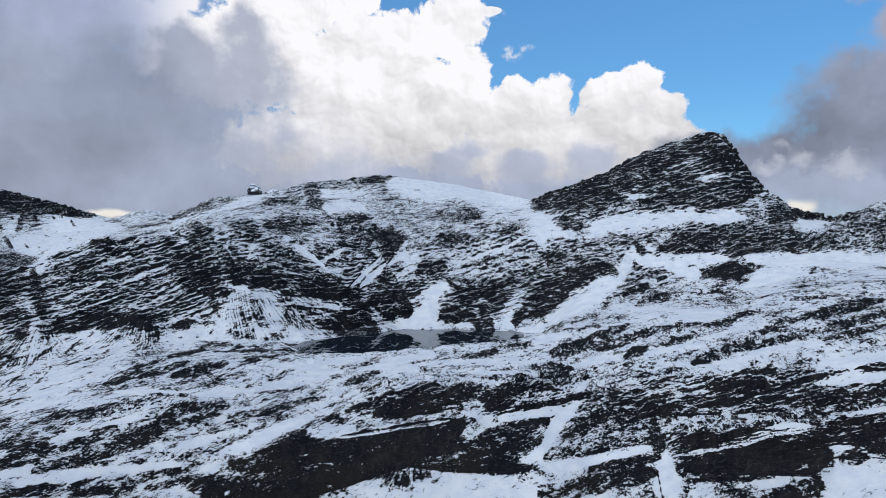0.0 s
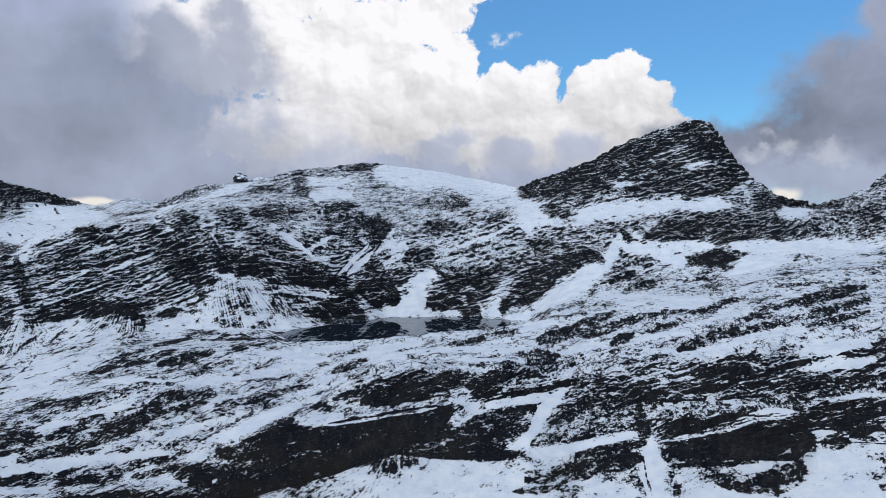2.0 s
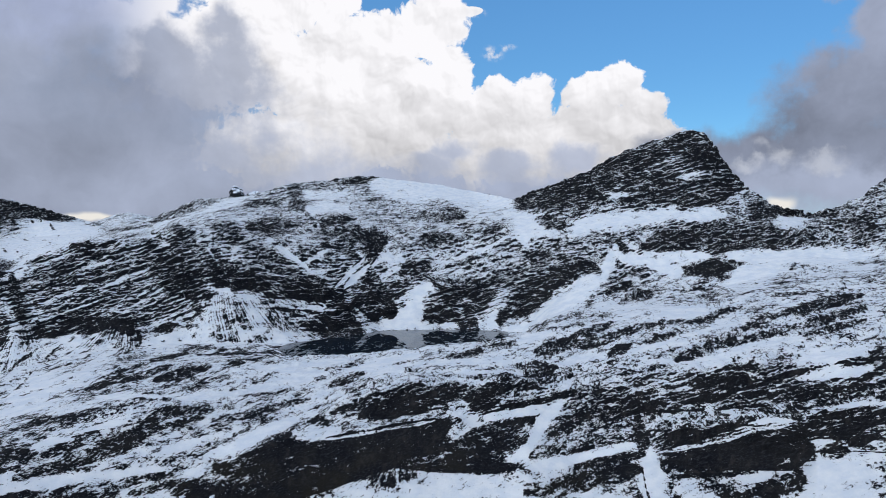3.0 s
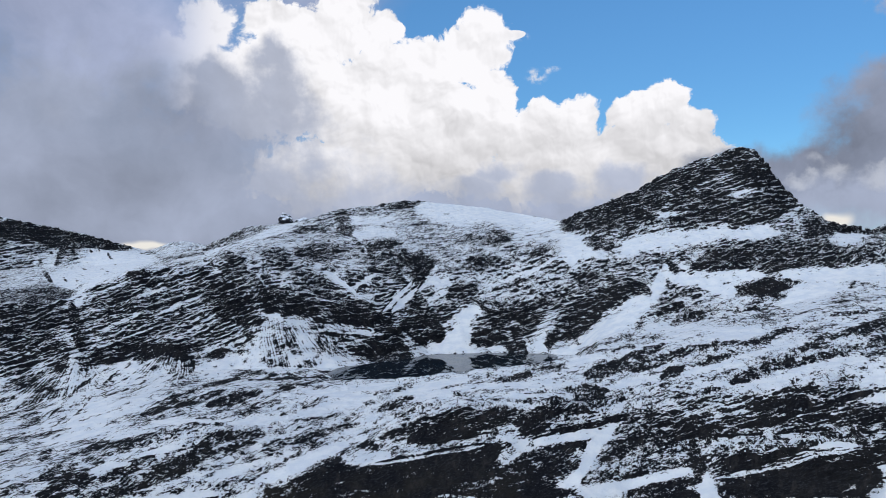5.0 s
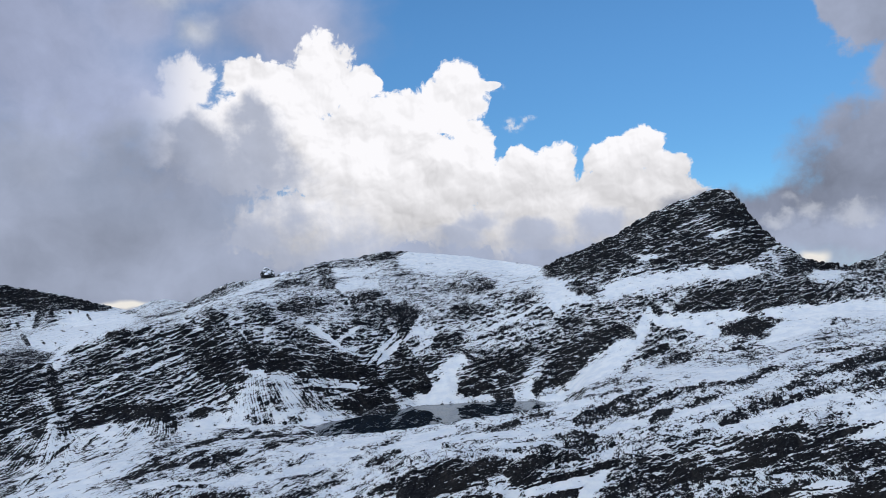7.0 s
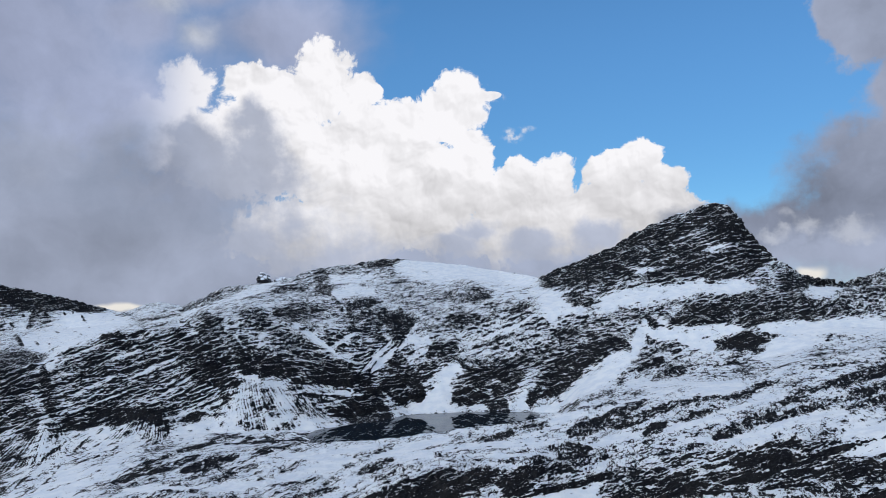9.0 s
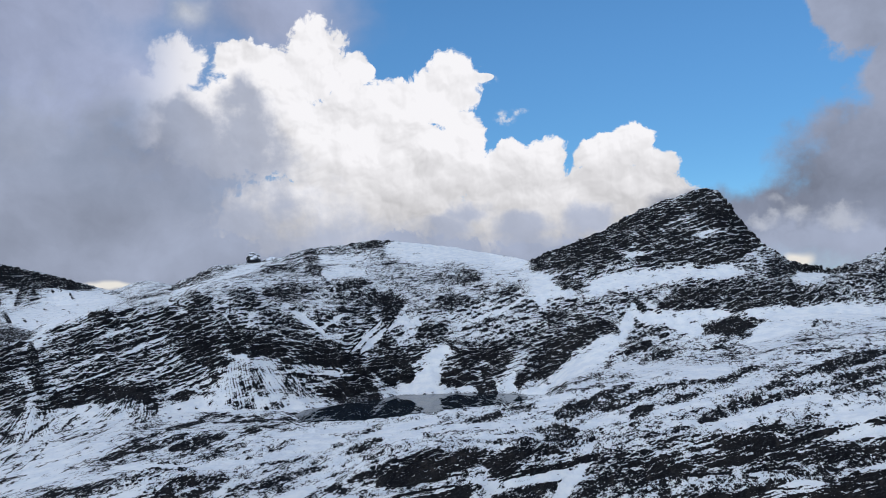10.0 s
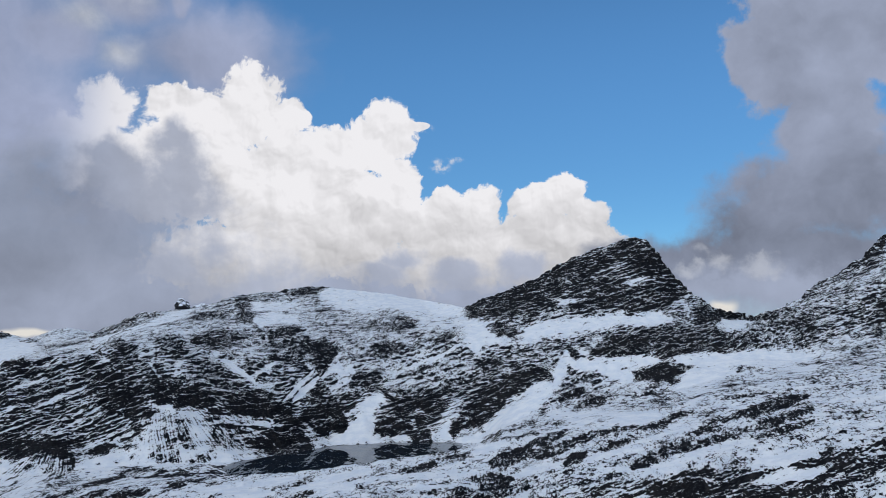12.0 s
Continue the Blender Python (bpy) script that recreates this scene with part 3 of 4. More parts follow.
PATCHES += [(120, 1617, 87, 220, 1639, 112, 17.9, -0.30), (148, 1496, 14, 170, 1541, 38, 9.8, -0.90), (184, 1529, 25, 258, 1559, 70, 14.4, -0.80), (262, 1582, 89, 334, 1590, 131, 21.8, -0.70), (331, 1577, 124, 359, 1538, 114, 13.2, -0.90), (224, 1676, 133, 275, 1671, 149, 12.7, -0.40), (425, 1646, 178, 429, 1590, 149, 7.8, -0.70), (-20, 1806, 167, 57, 1837, 180, 17.6, -0.50), (143, 1835, 193, 180, 1859, 206, 10.4, -0.60), (-17, 1667, 106, 9, 1621, 85, 16.3, -0.50)]  # lakewall crags
PATCHES += [(-359, 1337, 72, -221, 1340, 2, 20.7, 0.70), (-380, 1306, 48, -316, 1292, 11, 15.3, 0.63), (-394, 1259, 10, -260, 1302, 1, 10.1, 0.56), (-266, 1413, 66, -204, 1439, 46, 8.1, 0.63), (-261, 1441, 86, -254, 1466, 99, 3.2, 0.56), (-135, 1472, 24, -108, 1452, 2, 6.7, 0.63), (-169, 1529, 80, -149, 1610, 105, 6.3, 0.63), (-97, 1700, 132, -59, 1707, 129, 16.7, 0.49), (-113, 1599, 84, -67, 1670, 112, 7.7, 0.63), (-316, 1580, 161, -252, 1539, 124, 6.3, 0.63), (-25, 1590, 62, 6, 1612, 80, 17.7, 0.70), (-54, 1510, 14, -13, 1557, 36, 21.5, 0.70)]  # lakewall snow
PATCHES += [(-92, 1481, 3, -53, 1501, 10, 7.9, 0.63), (-306, 1965, 247, -228, 2001, 249, 29.3, 0.56), (-153, 2351, 332, 25, 2347, 320, 52.4, 0.63), (-121, 2402, 346, 164, 2300, 300, 34.6, 0.63), (24, 2314, 312, 234, 2137, 279, 29.5, 0.56), (-382, 2233, 291, -247, 2241, 297, 20.7, 0.28), (-568, 1948, 241, -571, 2386, 295, 28.1, 0.35), (128, 1503, 13, 143, 1526, 34, 7.1, 0.70), (35, 1511, 5, 58, 1535, 16, 9.5, 0.63), (162, 1474, 2, 215, 1456, 18, 9.6, 0.70), (222, 1475, 26, 312, 1478, 79, 28.5, 0.70), (301, 1485, 77, 361, 1527, 112, 20.9, 0.70)]  # lakewall snow
PATCHES += [(366, 1520, 110, 416, 1623, 166, 11.7, 0.56), (418, 1591, 148, 468, 1553, 131, 14.5, 0.49), (252, 1874, 221, 265, 1772, 196, 39.2, 0.63), (239, 1968, 241, 234, 1738, 170, 21.7, 0.35), (286, 1753, 192, 370, 1713, 196, 15.1, 0.28), (118, 2088, 253, 232, 2040, 254, 34.5, 0.21)]  # lakewall snow
PATCHES += [(255, 2051, 266, 394, 1973, 311, 32.6, -0.31), (282, 1863, 224, 326, 1784, 210, 18.3, -0.80), (314, 1937, 256, 435, 1888, 287, 28.4, -0.31), (400, 2004, 328, 602, 1927, 392, 47.5, -0.25), (511, 1849, 293, 753, 1829, 297, 40.2, -0.31), (630, 1952, 428, 725, 1908, 400, 26.1, -0.31), (550, 1899, 343, 619, 1843, 327, 14.5, -0.31), (465, 1632, 179, 582, 1607, 184, 24.4, -0.60), (597, 1623, 193, 733, 1570, 185, 39.7, -0.25), (612, 1564, 169, 755, 1565, 183, 22.0, -0.31), (792, 1773, 250, 777, 1661, 219, 34.6, -0.70), (863, 1840, 253, 925, 1858, 238, 15.6, -0.90)]  # peak crags
PATCHES += [(798, 1607, 197, 800, 1534, 175, 31.6, -0.31), (967, 1886, 236, 1044, 1929, 232, 40.4, -0.31), (926, 1672, 217, 1006, 1681, 250, 64.1, -0.22)]  # peak crags
PATCHES += [(624, 1850, 334, 711, 1859, 349, 8.4, 0.40), (566, 1903, 354, 655, 1911, 403, 12.6, 0.24), (459, 1865, 283, 525, 1844, 294, 6.0, 0.49), (360, 1760, 211, 520, 1736, 232, 22.9, 0.70), (505, 1710, 221, 583, 1762, 252, 23.2, 0.63), (580, 1726, 236, 687, 1720, 240, 19.2, 0.70), (445, 1611, 166, 499, 1653, 194, 12.2, 0.42), (797, 1677, 221, 910, 1800, 231, 28.0, 0.70), (721, 1781, 274, 795, 1864, 299, 9.9, 0.35)]  # peak snow
PATCHES += [(415, 1580, 141, 585, 1539, 150, 12.5, 0.90), (630, 1522, 154, 717, 1482, 150, 16.6, 0.90), (468, 1553, 131, 527, 1506, 117, 11.8, 0.70), (603, 1425, 119, 681, 1409, 132, 24.0, 0.80), (722, 1493, 154, 874, 1464, 150, 19.8, 0.80), (567, 1362, 102, 607, 1295, 120, 23.8, 0.40), (678, 1264, 131, 714, 1196, 143, 25.8, 0.30), (315, 1343, 65, 374, 1097, 88, 23.8, 0.40), (343, 1066, 83, 399, 1030, 89, 11.4, 0.70)]  # basin snow
PATCHES += [(538, 1504, 119, 614, 1478, 135, 16.0, -1.00), (357, 1448, 80, 407, 1491, 92, 10.6, -0.70), (357, 1349, 71, 428, 1433, 79, 16.2, -0.50)]  # basin crags
PATCHES += [(-457, 768, -8, -462, 789, -8, 7.1, -0.90), (-452, 818, -5, -414, 812, 0, 2.9, -0.80), (-418, 796, -2, -355, 772, 8, 5.5, -1.00), (-382, 796, 4, -322, 800, 13, 4.1, -0.90), (-417, 701, -7, -398, 725, -3, 5.2, -1.00), (-402, 692, -8, -371, 727, -1, 3.8, -0.90), (-399, 669, -15, -368, 700, -8, 7.4, -1.00), (-358, 701, -9, -323, 733, 2, 5.6, -1.00), (-368, 669, -21, -344, 692, -17, 3.0, -1.00), (-354, 682, -19, -318, 708, -13, 5.5, -1.00), (-323, 707, -13, -275, 752, 3, 9.3, -1.00), (-300, 729, -5, -276, 758, 7, 8.1, -1.00)]  # shelf and crags below it
PATCHES += [(-282, 759, 9, -264, 792, 13, 5.8, -1.00), (-260, 780, 10, -231, 805, 10, 5.8, -1.00), (-269, 753, 3, -232, 783, 6, 3.8, -0.80), (-223, 777, 4, -200, 801, 5, 2.6, -0.80), (-204, 792, 4, -163, 832, 4, 5.2, -0.90), (-175, 828, 5, -135, 861, 7, 3.3, -0.80), (-214, 856, 11, -184, 876, 10, 2.1, -0.80), (-125, 798, 0, -106, 790, -1, 5.0, -1.00), (-102, 806, 5, -78, 807, 11, 3.8, -0.90), (-374, 625, -28, -357, 647, -32, 2.9, -0.90), (-362, 652, -29, -346, 662, -31, 3.6, -0.90), (-336, 667, -33, -313, 683, -29, 1.8, -0.80)]  # shelf and crags below it
PATCHES += [(-366, 612, -29, -355, 606, -31, 4.5, -0.90), (-329, 661, -38, -284, 677, -38, 4.1, -0.90), (-327, 593, -33, -292, 637, -41, 3.9, -1.00), (-287, 625, -41, -242, 660, -49, 7.3, -1.00), (-237, 646, -48, -177, 684, -58, 11.3, -1.20), (-237, 694, -36, -178, 692, -48, 9.3, -1.00), (-281, 693, -30, -242, 707, -29, 4.2, -0.70), (-269, 679, -38, -242, 693, -36, 3.5, -0.80), (-209, 726, -21, -188, 709, -27, 5.9, -1.00), (-182, 705, -31, -141, 720, -19, 5.2, -0.50), (-166, 730, -8, -131, 742, -3, 5.3, -0.70), (-153, 722, -14, -140, 711, -32, 7.0, -0.90)]  # shelf and crags below it
PATCHES += [(-173, 693, -49, -157, 669, -57, 5.1, -1.00), (-153, 698, -48, -128, 709, -39, 6.3, -0.70), (-140, 714, -28, -123, 701, -51, 6.9, -1.00), (-120, 726, -18, 3, 745, -5, 13.5, -1.20), (-118, 715, -34, -69, 724, -28, 11.6, -1.20), (-126, 702, -49, -112, 712, -39, 9.2, -1.20), (-53, 730, -21, -20, 735, -17, 10.5, -1.20), (-52, 798, 15, 12, 798, 21, 10.0, -1.20), (-45, 790, 9, 3, 788, 13, 6.8, -1.00), (-70, 793, 5, -45, 795, 14, 3.7, -0.80), (-35, 719, -32, -31, 702, -39, 2.9, -1.00)]  # shelf and crags below it
PATCHES += [(-99, 740, -5, -43, 748, 2, 1.8, 1.00), (-43, 748, 3, 9, 757, 10, 2.1, 1.00), (-92, 685, -50, -40, 695, -42, 14.6, 0.50), (-38, 679, -48, 9, 692, -47, 16.7, 0.50), (-185, 741, -8, -140, 798, 0, 6.2, 0.80), (-264, 724, -16, -218, 755, -7, 4.3, 0.50), (-220, 724, -21, -168, 742, -6, 4.8, 0.70), (-131, 742, -3, -90, 758, -1, 6.6, 0.60), (-374, 651, -25, -287, 698, -27, 5.4, 0.80), (-306, 692, -25, -244, 712, -26, 4.2, 0.70), (-371, 620, -29, -330, 643, -38, 3.5, 0.70), (-394, 718, -4, -336, 723, 0, 3.2, 0.60)]  # snow below the shelf
PATCHES += [(-506, 852, -11, -443, 850, -2, 5.3, 0.80), (-382, 868, 6, -287, 841, 14, 3.6, 0.60), (-279, 836, 13, -222, 864, 12, 4.1, 0.80), (-338, 740, 4, -294, 759, 9, 2.5, 0.60), (-209, 891, 13, -147, 935, 15, 7.9, 0.80), (-225, 996, 17, -129, 961, 17, 6.9, 0.70), (-101, 971, 19, -12, 1038, 27, 7.0, 0.80), (-227, 710, -28, -204, 709, -30, 4.7, 0.30), (-391, 655, -20, -374, 672, -19, 3.6, 0.70)]  # snow below the shelf
PATCHES += [(6, 802, 24, 40, 813, 30, 10.7, -1.10), (46, 797, 23, 87, 808, 34, 8.1, -1.10), (51, 783, 17, 76, 791, 22, 6.8, -1.00), (116, 921, 32, 151, 944, 34, 5.8, -1.00), (6, 744, -7, 23, 755, 8, 7.1, -1.10), (81, 784, 17, 139, 804, 21, 3.1, -0.90), (96, 808, 31, 179, 880, 33, 4.6, -0.50), (139, 807, 23, 180, 823, 32, 3.2, -0.60), (44, 750, -4, 110, 770, 7, 7.2, -1.00), (26, 733, -22, 100, 742, -9, 9.4, -0.65), (20, 726, -31, 87, 720, -26, 4.6, -1.00), (104, 726, -18, 120, 741, -12, 3.5, -0.80)]  # near crags
PATCHES += [(110, 730, -17, 211, 727, 2, 7.1, -0.55), (132, 759, -3, 237, 758, 21, 12.3, -0.38), (165, 780, 13, 278, 760, 38, 11.2, -0.20), (267, 762, 35, 364, 723, 53, 11.3, -0.32), (212, 730, 3, 344, 680, 36, 10.7, -0.35), (216, 745, 9, 210, 710, -2, 8.9, -1.00), (280, 769, 46, 328, 756, 57, 6.3, -0.70), (312, 729, 31, 406, 671, 57, 7.9, -0.30), (365, 714, 48, 417, 683, 62, 5.6, -0.70), (149, 723, -27, 210, 702, -7, 4.1, -0.80), (123, 699, -33, 201, 691, -17, 5.7, -0.70), (94, 681, -38, 184, 688, -25, 6.2, -0.90)]  # near crags
PATCHES += [(82, 671, -45, 123, 671, -41, 3.3, -1.00), (170, 692, -30, 200, 687, -18, 6.3, -1.00), (204, 688, -16, 199, 660, -25, 1.1, -1.10), (199, 660, -25, 196, 630, -34, 1.4, -0.90), (221, 645, -25, 214, 619, -33, 2.7, -0.90), (192, 658, -28, 191, 634, -34, 2.7, -0.50), (225, 684, -13, 275, 678, 3, 9.2, -1.20), (250, 678, -12, 332, 656, 17, 12.1, -1.20), (289, 672, 5, 335, 662, 29, 6.9, -1.00), (344, 680, 36, 336, 644, 8, 7.0, -1.30), (231, 667, -17, 285, 663, -11, 3.4, -0.80), (255, 637, -22, 281, 613, -20, 4.9, -1.00)]  # near crags
PATCHES += [(272, 620, -21, 323, 626, -5, 7.7, -1.00), (253, 646, -20, 278, 645, -15, 2.8, -0.80), (351, 663, 38, 392, 648, 49, 4.7, -0.70), (342, 634, 12, 363, 629, 19, 5.7, -1.10), (344, 655, 26, 391, 638, 41, 6.4, -0.80), (369, 632, 24, 385, 628, 31, 5.2, -0.90), (348, 620, 10, 358, 612, 11, 2.2, -0.60)]  # near crags
PATCHES += [(103, 712, -24, 162, 730, -18, 5.3, 1.00), (151, 734, -20, 203, 719, -4, 4.7, 1.00), (224, 697, -4, 268, 687, 8, 2.3, 1.00), (263, 689, 8, 302, 679, 23, 4.6, 1.20), (302, 680, 25, 337, 664, 34, 4.6, 1.20), (213, 698, -8, 196, 620, -37, 11.0, 0.70), (266, 651, -17, 304, 646, -10, 3.4, 0.80), (367, 665, 44, 396, 655, 53, 3.0, 1.00), (344, 649, 20, 359, 640, 24, 2.3, 0.90), (329, 619, 1, 367, 596, 9, 11.6, 0.70), (308, 595, -14, 351, 569, -4, 13.4, 0.60), (14, 706, -42, 83, 685, -39, 15.8, 0.40)]  # near snow
PATCHES += [(40, 667, -54, 115, 652, -47, 8.1, 0.30), (141, 680, -42, 182, 638, -36, 8.8, 0.30), (232, 627, -28, 294, 584, -21, 6.4, 0.80), (88, 727, -22, 114, 750, -5, 4.7, 0.70), (107, 745, -7, 130, 785, 13, 5.5, 0.70), (128, 776, 8, 148, 800, 20, 5.0, 1.00), (20, 745, -6, 50, 768, 9, 6.6, 1.00), (63, 772, 9, 137, 790, 15, 4.9, 1.00), (377, 727, 63, 427, 701, 77, 5.7, 0.70)]  # near snow
PATCHES += [(-410, 909, 7, -393, 964, 13, 6.1, -1.35), (-378, 935, 11, -349, 1018, 15, 5.2, -1.22), (-336, 936, 12, -294, 1003, 15, 8.2, -1.35), (-407, 970, 13, -384, 1095, 8, 3.9, -1.08), (-401, 1094, 8, -377, 1176, 5, 4.8, -1.08), (-267, 1028, 16, -176, 1277, -16, 7.1, -1.49), (-354, 1158, 5, -239, 1201, 1, 3.0, -0.94), (-114, 903, 14, -81, 943, 20, 5.6, -1.35), (-25, 924, 27, -21, 942, 27, 5.6, -1.22), (-295, 859, 13, -265, 911, 15, 2.8, -0.81), (54, 1022, 33, 130, 1068, 40, 6.3, -1.22), (121, 880, 31, 162, 921, 34, 7.3, -1.35)]  # shelf
PATCHES += [(153, 1003, 38, 237, 1042, 56, 10.4, -1.22), (207, 1052, 50, 272, 1087, 67, 7.6, -1.08), (212, 997, 47, 302, 1021, 73, 7.3, -1.08), (232, 926, 50, 257, 936, 58, 6.7, -1.35), (287, 1022, 68, 354, 1014, 82, 5.3, -0.94), (280, 921, 65, 330, 945, 76, 4.9, -0.94), (284, 828, 61, 362, 868, 78, 7.2, -1.22), (354, 992, 82, 424, 1018, 95, 8.6, -1.22), (378, 904, 83, 455, 936, 101, 5.0, -0.94), (373, 859, 80, 438, 861, 94, 4.7, -0.94), (455, 936, 101, 557, 941, 124, 7.4, -1.22), (434, 865, 93, 522, 872, 114, 5.9, -1.08)]  # shelf
PATCHES += [(329, 848, 71, 400, 849, 85, 3.2, -0.81), (426, 825, 89, 495, 828, 106, 4.2, -0.94), (487, 1037, 113, 549, 1007, 125, 3.4, -0.81), (254, 901, 57, 314, 919, 73, 5.1, 0.60), (255, 837, 56, 328, 796, 68, 4.0, 0.50), (345, 824, 72, 418, 820, 87, 5.6, 0.50), (379, 743, 73, 438, 730, 88, 6.5, 0.70), (155, 925, 34, 235, 934, 51, 4.4, 0.70), (15, 979, 28, 126, 970, 32, 6.8, 0.60), (41, 895, 30, 113, 874, 33, 4.8, 0.40), (214, 1087, 55, 320, 1110, 79, 4.3, 0.50), (130, 1068, 40, 185, 1109, 51, 5.1, 0.80)]  # shelf
PATCHES += [(321, 920, 74, 393, 941, 87, 3.1, 0.50), (-94, 1346, -11, -11, 1378, -8, 5.2, 1.00), (-169, 1009, 17, -112, 1045, 18, 4.8, 0.80), (-64, 932, 22, 14, 986, 28, 6.7, 0.60)]  # shelf
PATCHES += [(-1389, 2398, 210, -1069, 1914, 134, 6.6, -2.00), (-1346, 2448, 220, -1165, 2194, 154, 7.0, -2.00), (-1295, 2475, 212, -1077, 2124, 156, 5.9, -2.00), (-1396, 2346, 182, -1100, 1898, 131, 7.5, -2.00), (-1238, 2477, 203, -1119, 2290, 166, 6.1, -1.60), (-1380, 2442, 229, -1011, 1864, 133, 4.7, -1.80), (-1275, 2490, 213, -984, 1969, 152, 4.7, -1.80), (-1464, 2460, 274, -1372, 2495, 249, 19.5, -1.20), (-1372, 2495, 249, -1220, 2578, 218, 15.1, -1.20), (-1026, 1724, 118, -874, 1558, 110, 13.0, -0.90), (-527, 1580, 198, -448, 1362, 102, 18.8, -0.50), (-527, 1433, 167, -466, 1353, 97, 15.7, -0.40)]  # far slopes
PATCHES += [(-720, 1309, 116, -656, 1219, 48, 8.8, -0.80), (-432, 1410, 137, -332, 1394, 96, 17.7, -0.60), (-635, 1222, 39, -514, 1246, 43, 14.6, -0.60), (-516, 1251, 47, -491, 1243, 29, 10.3, -1.00), (-397, 1668, 201, -354, 1768, 213, 12.0, -0.80), (-254, 1812, 210, -200, 1887, 221, 11.3, -0.60), (-133, 1859, 199, -111, 1741, 154, 13.7, -0.70), (-161, 1485, 47, -72, 1531, 20, 11.6, -0.80), (-266, 1439, 88, -204, 1467, 71, 15.7, -0.90), (522, 1503, 114, 611, 1470, 132, 9.7, -1.00), (-316, 1939, 243, -264, 1781, 203, 7.1, -0.60), (-748, 2124, 218, -597, 1896, 228, 6.4, -0.50)]  # far slopes
PATCHES += [(-305, 1581, 157, -234, 1519, 110, 4.8, 0.90), (-1159, 2572, 205, -1637, 3968, 195, 16.2, 0.60), (-279, 1399, 65, -201, 1446, 50, 9.9, 0.80), (-238, 1410, 43, -172, 1398, 2, 9.8, 0.60), (-98, 1558, 52, 9, 1605, 74, 16.9, 0.40), (-95, 1531, 19, -14, 1500, 8, 10.4, 0.80), (-144, 1491, 41, -91, 1467, 0, 5.7, 0.80), (-431, 1310, 42, -429, 1274, 21, 9.4, 0.50), (-637, 1322, 117, -578, 1375, 141, 3.4, 0.60), (-698, 1324, 125, -639, 1371, 155, 3.4, 0.50), (-563, 1318, 98, -508, 1382, 126, 3.3, 0.50), (-646, 1261, 72, -590, 1309, 98, 3.3, 0.50)]  # far slopes
PATCHES += [(-511, 1284, 62, -466, 1353, 97, 3.2, 0.50), (-393, 1386, 117, -329, 1381, 87, 4.4, 0.50), (-424, 1454, 157, -362, 1387, 107, 3.4, 0.50), (-611, 1250, 55, -545, 1296, 81, 2.7, 0.50), (113, 1730, 143, 197, 1780, 184, 5.3, 0.50), (34, 1695, 118, 128, 1752, 157, 5.2, 0.40), (-259, 1526, 122, -218, 1651, 154, 6.1, 0.50), (-118, 1661, 117, -88, 1783, 166, 9.2, 0.50), (-186, 1502, 80, -144, 1666, 130, 4.8, 0.50), (-166, 1539, 83, -130, 1656, 118, 7.3, 0.50), (-361, 1344, 79, -371, 1276, 18, 24.9, 1.30), (-334, 1361, 78, -227, 1344, 4, 21.1, 1.30)]  # far slopes
PATCHES += [(-356, 1290, 26, -225, 1330, 1, 11.3, 1.30), (-646, 1175, 22, -565, 962, -14, 18.9, 0.30), (-502, 1241, 34, -452, 987, 12, 18.6, 0.40), (-571, 1189, 12, -506, 920, -4, 21.9, 0.20), (-585, 1180, 9, -523, 952, -4, 2.3, -0.90), (-538, 1215, 23, -521, 1084, 1, 2.4, -0.90), (-611, 1176, 9, -622, 1101, -13, 2.5, -0.90), (-570, 1213, 23, -586, 1163, 3, 3.0, -0.90), (-496, 1227, 22, -436, 986, 13, 1.8, -0.80), (-621, 1130, -10, -580, 998, -14, 2.8, -0.80), (-482, 1250, 29, -469, 1229, 13, 3.1, -0.90), (-565, 1073, -6, -506, 920, -4, 2.2, -0.80)]  # far slopes
PATCHES += [(-405, 1356, 93, -357, 1366, 93, 8.6, 0.60), (-2, 1560, 36, 74, 1519, 10, 14.1, -1.20), (81, 1561, 43, 101, 1495, 4, 9.4, -1.20), (-115, 1620, 95, -67, 1541, 25, 12.1, -1.00), (22, 1621, 85, 140, 1580, 66, 19.5, -0.50), (175, 1554, 46, 251, 1592, 91, 13.3, -0.80), (126, 1506, 15, 140, 1488, 7, 8.0, 1.00), (50, 1521, 8, 67, 1493, 2, 5.8, 1.00), (-65, 1501, 10, -10, 1585, 57, 9.4, 0.60), (-45, 1567, 46, 3, 1560, 36, 7.2, 0.50)]  # far slopes
FANS += [(-658, 1200, 40, -552, 950, -11, 59.4, 0.55), (-513, 1269, 56, -521, 1084, 1, 55.2, 0.50), (-403, 1381, 117, -251, 1312, 4, 78.7, 0.50), (-287, 1410, 80, -199, 1363, 2, 48.5, 0.40), (-27, 735, -16, -81, 675, -51, 32.5, 0.45), (-143, 1482, 34, -92, 1481, 3, 22.6, 0.40)]  # fans


